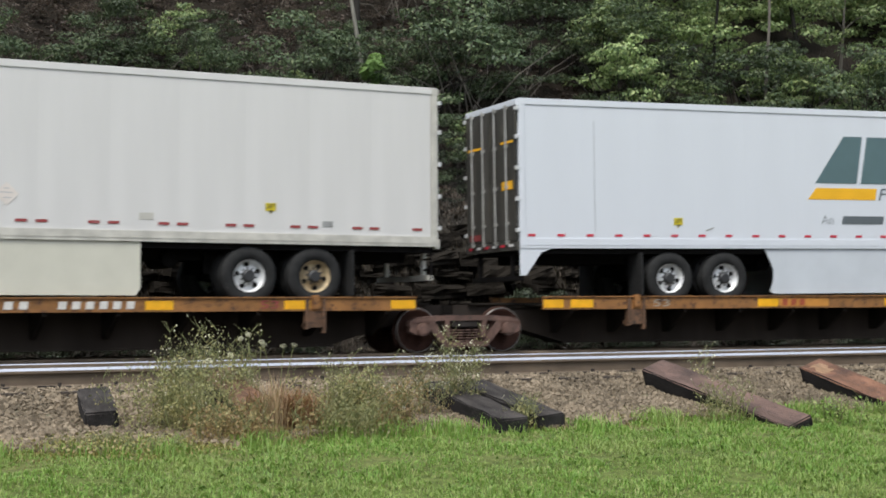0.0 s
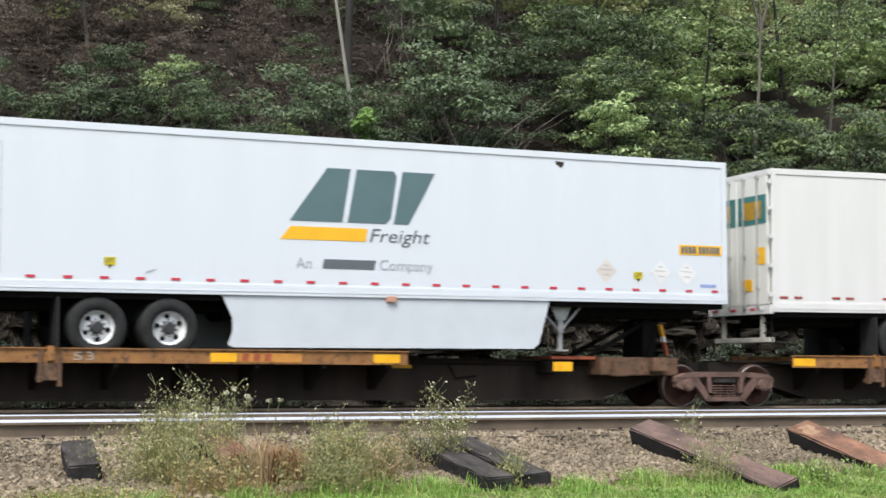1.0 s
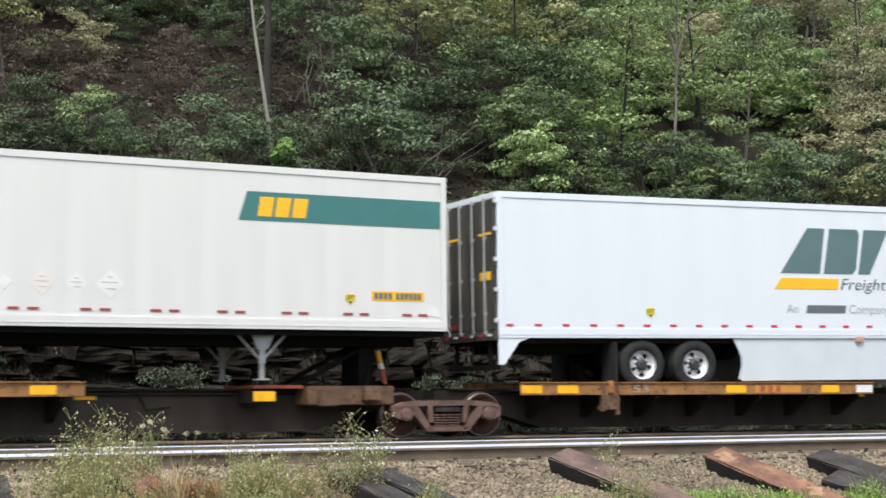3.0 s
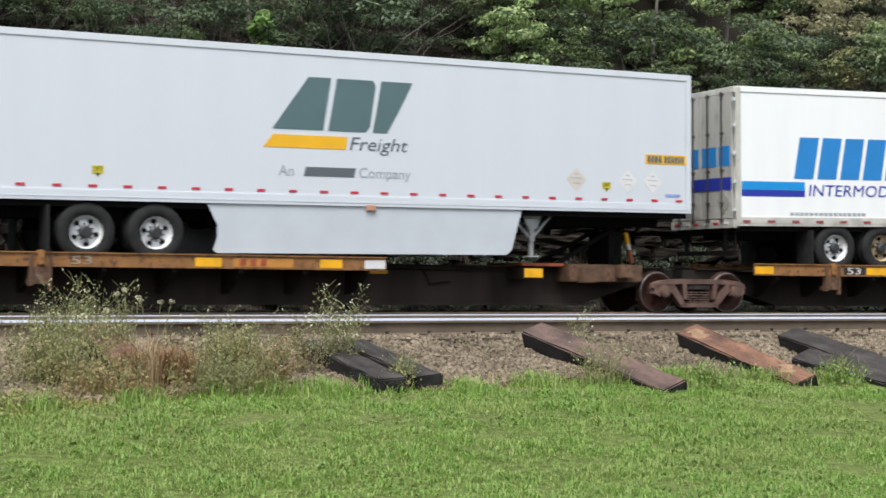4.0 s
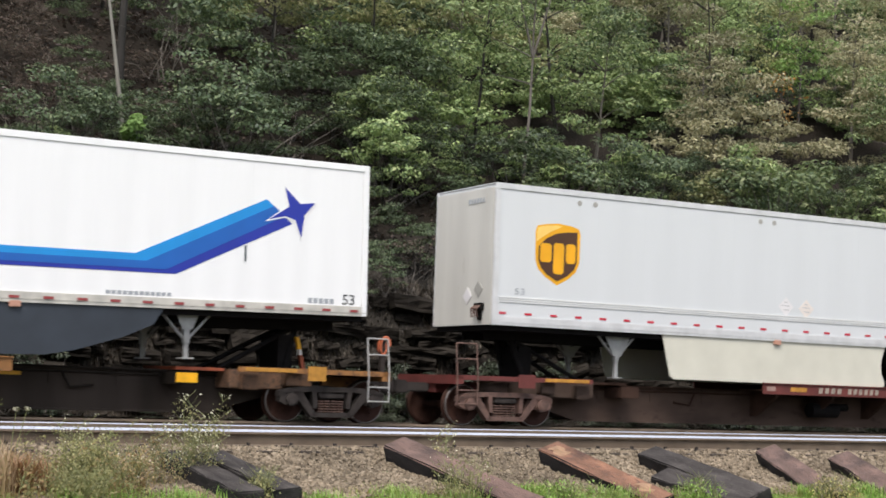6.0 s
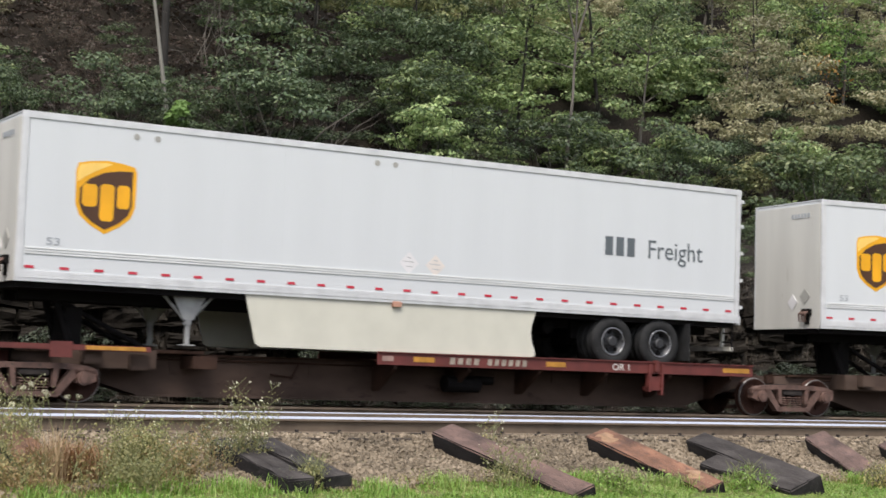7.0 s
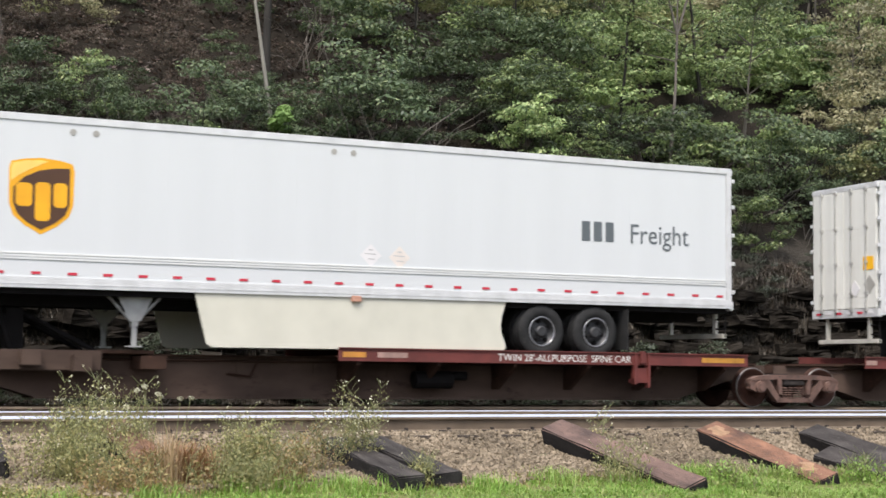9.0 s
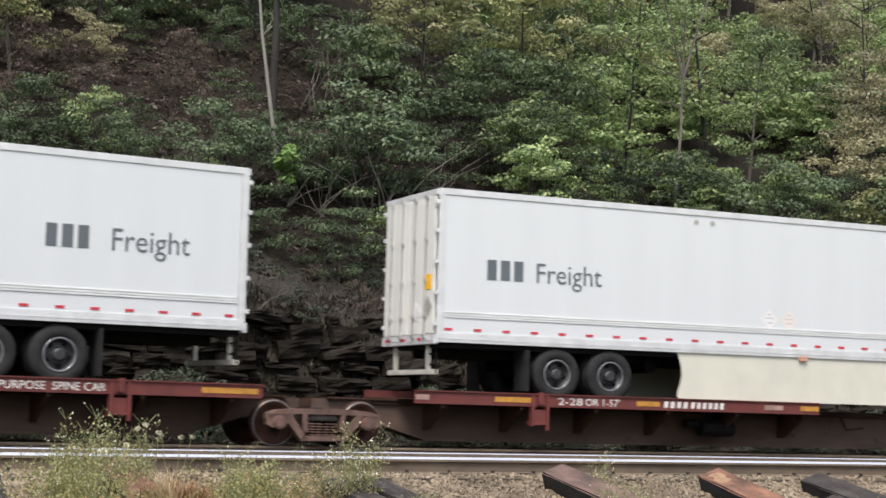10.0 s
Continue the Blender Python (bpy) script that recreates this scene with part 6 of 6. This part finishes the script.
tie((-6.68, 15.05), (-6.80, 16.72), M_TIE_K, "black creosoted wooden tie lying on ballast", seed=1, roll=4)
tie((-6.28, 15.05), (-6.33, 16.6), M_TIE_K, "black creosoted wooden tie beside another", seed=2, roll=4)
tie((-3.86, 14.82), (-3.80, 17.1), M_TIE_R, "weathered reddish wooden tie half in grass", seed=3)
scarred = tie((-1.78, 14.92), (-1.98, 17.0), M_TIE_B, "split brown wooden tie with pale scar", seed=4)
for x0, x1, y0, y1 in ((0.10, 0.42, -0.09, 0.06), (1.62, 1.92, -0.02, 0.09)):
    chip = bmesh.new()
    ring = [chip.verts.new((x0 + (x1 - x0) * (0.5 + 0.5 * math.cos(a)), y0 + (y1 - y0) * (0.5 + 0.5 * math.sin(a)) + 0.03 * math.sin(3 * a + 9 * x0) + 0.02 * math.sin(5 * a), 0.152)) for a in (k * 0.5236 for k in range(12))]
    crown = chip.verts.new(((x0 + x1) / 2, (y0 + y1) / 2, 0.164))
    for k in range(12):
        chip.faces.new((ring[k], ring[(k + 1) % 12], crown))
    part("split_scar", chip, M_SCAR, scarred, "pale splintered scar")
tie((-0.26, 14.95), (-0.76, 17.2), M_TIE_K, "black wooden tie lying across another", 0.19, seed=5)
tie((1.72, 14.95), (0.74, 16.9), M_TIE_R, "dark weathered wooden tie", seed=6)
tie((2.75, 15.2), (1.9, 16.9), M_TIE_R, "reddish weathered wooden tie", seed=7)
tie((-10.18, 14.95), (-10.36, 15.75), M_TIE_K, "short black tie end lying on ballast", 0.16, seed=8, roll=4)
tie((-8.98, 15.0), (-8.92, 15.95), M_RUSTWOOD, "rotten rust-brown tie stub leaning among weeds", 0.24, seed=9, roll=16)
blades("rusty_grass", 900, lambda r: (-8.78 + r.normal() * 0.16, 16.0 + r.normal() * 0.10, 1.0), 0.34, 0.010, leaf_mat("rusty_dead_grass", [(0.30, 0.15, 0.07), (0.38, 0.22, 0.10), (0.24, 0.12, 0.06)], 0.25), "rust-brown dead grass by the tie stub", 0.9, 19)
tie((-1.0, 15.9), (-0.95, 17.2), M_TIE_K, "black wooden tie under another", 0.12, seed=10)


def weed(s, w, height, spread, leaf, n, heads, label, seed, size=0.02, stems=26, grass=0):
    """A clump of tall field weeds: thin branching stems, small narrow leaves, pale seed heads."""
    rg = random.Random(seed)
    th = thing("weed_clump", label, "weed", "weeds beside the track")
    bm = bmesh.new()
    lob, tops = [], []
    for i in range(stems):
        a = rg.uniform(0, 6.283)
        p = Vector((rg.gauss(0, spread * 0.35), rg.gauss(0, spread * 0.3), 0))
        h = height * rg.uniform(0.45, 1.0)
        d = Vector((math.cos(a) * 0.25, math.sin(a) * 0.25, 1)).normalized()
        for k in range(4):
            q = p + (d + Vector((rg.uniform(-0.12, 0.12), rg.uniform(-0.12, 0.12), 0))) * h / 4
            tube(bm, p, q, 0.005 * (1 - k / 5), 0.005 * (1 - (k + 1) / 5), seg=4, caps=False)
            lob.append((q.x, q.y, q.z - h * 0.05, 0.10 + 0.06 * spread))
            if k > 0:
                for j in range(3):
                    b = rg.uniform(0, 6.283)
                    e = q + Vector((math.cos(b) * 0.10, math.sin(b) * 0.10, 0.10)) * rg.uniform(0.5, 1.2)
                    tube(bm, q, e, 0.0025, 0.0015, seg=3, caps=False)
                    tops.append(e)
            p = q
        tops.append(p)
    tagged(part("stem", bm, M_STEM, th), kind="stuff")
    tagged(part("foliage", leaf_cloud("foliage", n, lob, size, leaf, seed, 0.2), None, th), kind="stuff")
    if heads:
        pts = [(q.x, q.y, q.z, 0.03) for q in tops]
        tagged(part("seed_head", leaf_cloud("seed_head", heads, pts, 0.011, M_FLOWER, seed + 1), None, th), kind="stuff")
    g = at(s, w, ground_z(s, w) - 0.02)
    th.matrix_world = Matrix.Translation(g)
    return th


def queen_lace(s, w, height, seed):
    th = thing("flower_stalk", "tall thin stalk with pale rounded flower heads", "wildflower", "weeds beside the track")
    rg = random.Random(seed)
    bm, heads = bmesh.new(), []
    for i in range(3):
        p, d = Vector((0, 0, 0)), Vector((rg.uniform(-0.2, 0.25), rg.uniform(-0.1, 0.1), 1)).normalized()
        h = height * rg.uniform(0.75, 1.0)
        q = p + d * h
        tube(bm, p, q, 0.005, 0.003, seg=5, caps=False)
        heads.append((q.x, q.y, q.z, 0.028))
    part("stalk", bm, M_STEM, th)
    tagged(part("flower_head", leaf_cloud("flower_head", 160, heads, 0.012, M_FLOWER, seed), None, th), kind="stuff")
    th.matrix_world = Matrix.Translation(at(s, w, ground_z(s, w)))


weed(-9.75, 15.9, 0.60, 0.55, M_WEED, 4200, 110, "bushy grey-green weeds with small seed heads", 1, 0.014, 40)
weed(-9.45, 15.5, 0.80, 0.30, M_WEED, 1500, 200, "airy green weeds with pale seed heads", 2, 0.013, 22)
weed(-8.95, 15.4, 0.78, 0.26, M_WEED, 1300, 170, "airy green weeds with pale seed heads", 14, 0.013, 18)
weed(-8.05, 15.95, 0.50, 0.50, M_WEED, 4600, 60, "yellow-green bushy weeds beside the track", 3, 0.014, 40)
weed(-7.85, 16.2, 0.44, 0.34, M_WEEDB, 1900, 30, "browned weeds beside the track", 15, 0.014, 24)
weed(-9.5, 16.4, 0.32, 0.50, M_WEEDB, 2300, 40, "browned low weeds at the lawn's edge", 4, 0.015, 28)
weed(-8.35, 16.4, 0.30, 0.40, M_WEED, 1900, 20, "low yellow-green weeds at the lawn's edge", 21, 0.015, 24)
weed(-6.75, 15.6, 0.78, 0.24, M_WEED, 1700, 380, "airy green weed with small pale seed heads", 5, 0.012, 20)
weed(-7.2, 15.7, 0.55, 0.24, M_WEEDB, 700, 90, "sparse browned weed on ballast", 6, 0.011, 14)
weed(-6.55, 16.5, 0.26, 0.22, M_WEED, 500, 10, "low green weed beside the tie", 7, 0.014, 12)
weed(-7.75, 15.0, 0.42, 0.14, M_WEED, 160, 60, "small thin weed by the rail", 22, 0.012, 6)
weed(-4.3, 16.6, 0.42, 0.30, M_WEED, 600, 60, "thin grassy weeds in front of a tie", 8, 0.013, 16)
weed(-3.3, 17.0, 0.24, 0.42, M_GRASS, 900, 20, "low green weeds over a tie end", 9, 0.016, 22)
weed(-1.5, 16.9, 0.26, 0.30, M_GRASS, 600, 10, "low green weeds beside a tie", 23, 0.016, 16)
weed(0.6, 17.0, 0.28, 0.40, M_DRYG, 700, 40, "dry grassy weeds by the ties", 10, 0.014, 22)
weed(-3.45, 15.2, 0.52, 0.10, M_DRYG, 140, 50, "single thin weed by the rail", 11, 0.010, 4)
weed(-10.6, 16.7, 0.10, 0.7, M_DRYG, 1800, 0, "yellowed moss and low weeds", 12, 0.016, 28)
queen_lace(-8.86, 15.6, 0.86, 3)
queen_lace(-9.25, 15.6, 0.60, 4)
queen_lace(-8.6, 15.5, 0.64, 5)
blades("straw_tuft", 110, lambda r: (-8.98 + r.normal() * 0.05, 16.3 + r.normal() * 0.05, 1.0), 0.50, 0.008, M_STRAW, "tuft of dry straw stems", 0.5, 9)


# ---------------------------------------------------------------- what moves
def way_at(s0, t):
    d = float(np.interp(t, [a for a, b in SWAY], [b for a, b in SWAY]))
    return s0 - SPEED * t - 0.5 * SLOWING * t * t + d


def motions():
    times = sorted({*[a for a, b in SWAY], 2.4, 2.85, 6.75})
    for th, s0, side, z, tilt in MOVING:
        walk(th, [(t, along(way_at(s0, t), -side, RAIL_Z + z, tilt)) for t in times])
    spins = [(k / FPS, math.degrees(way_at(0, k / FPS) / 0.422)) for k in range(10 * FPS + 1)]
    for ws, x in SPINNING:
        walk(ws, [(t, pose(x, 0, 0.422) @ Matrix.Rotation(radians(a), 4, "Y")) for t, a in spins])


motions()
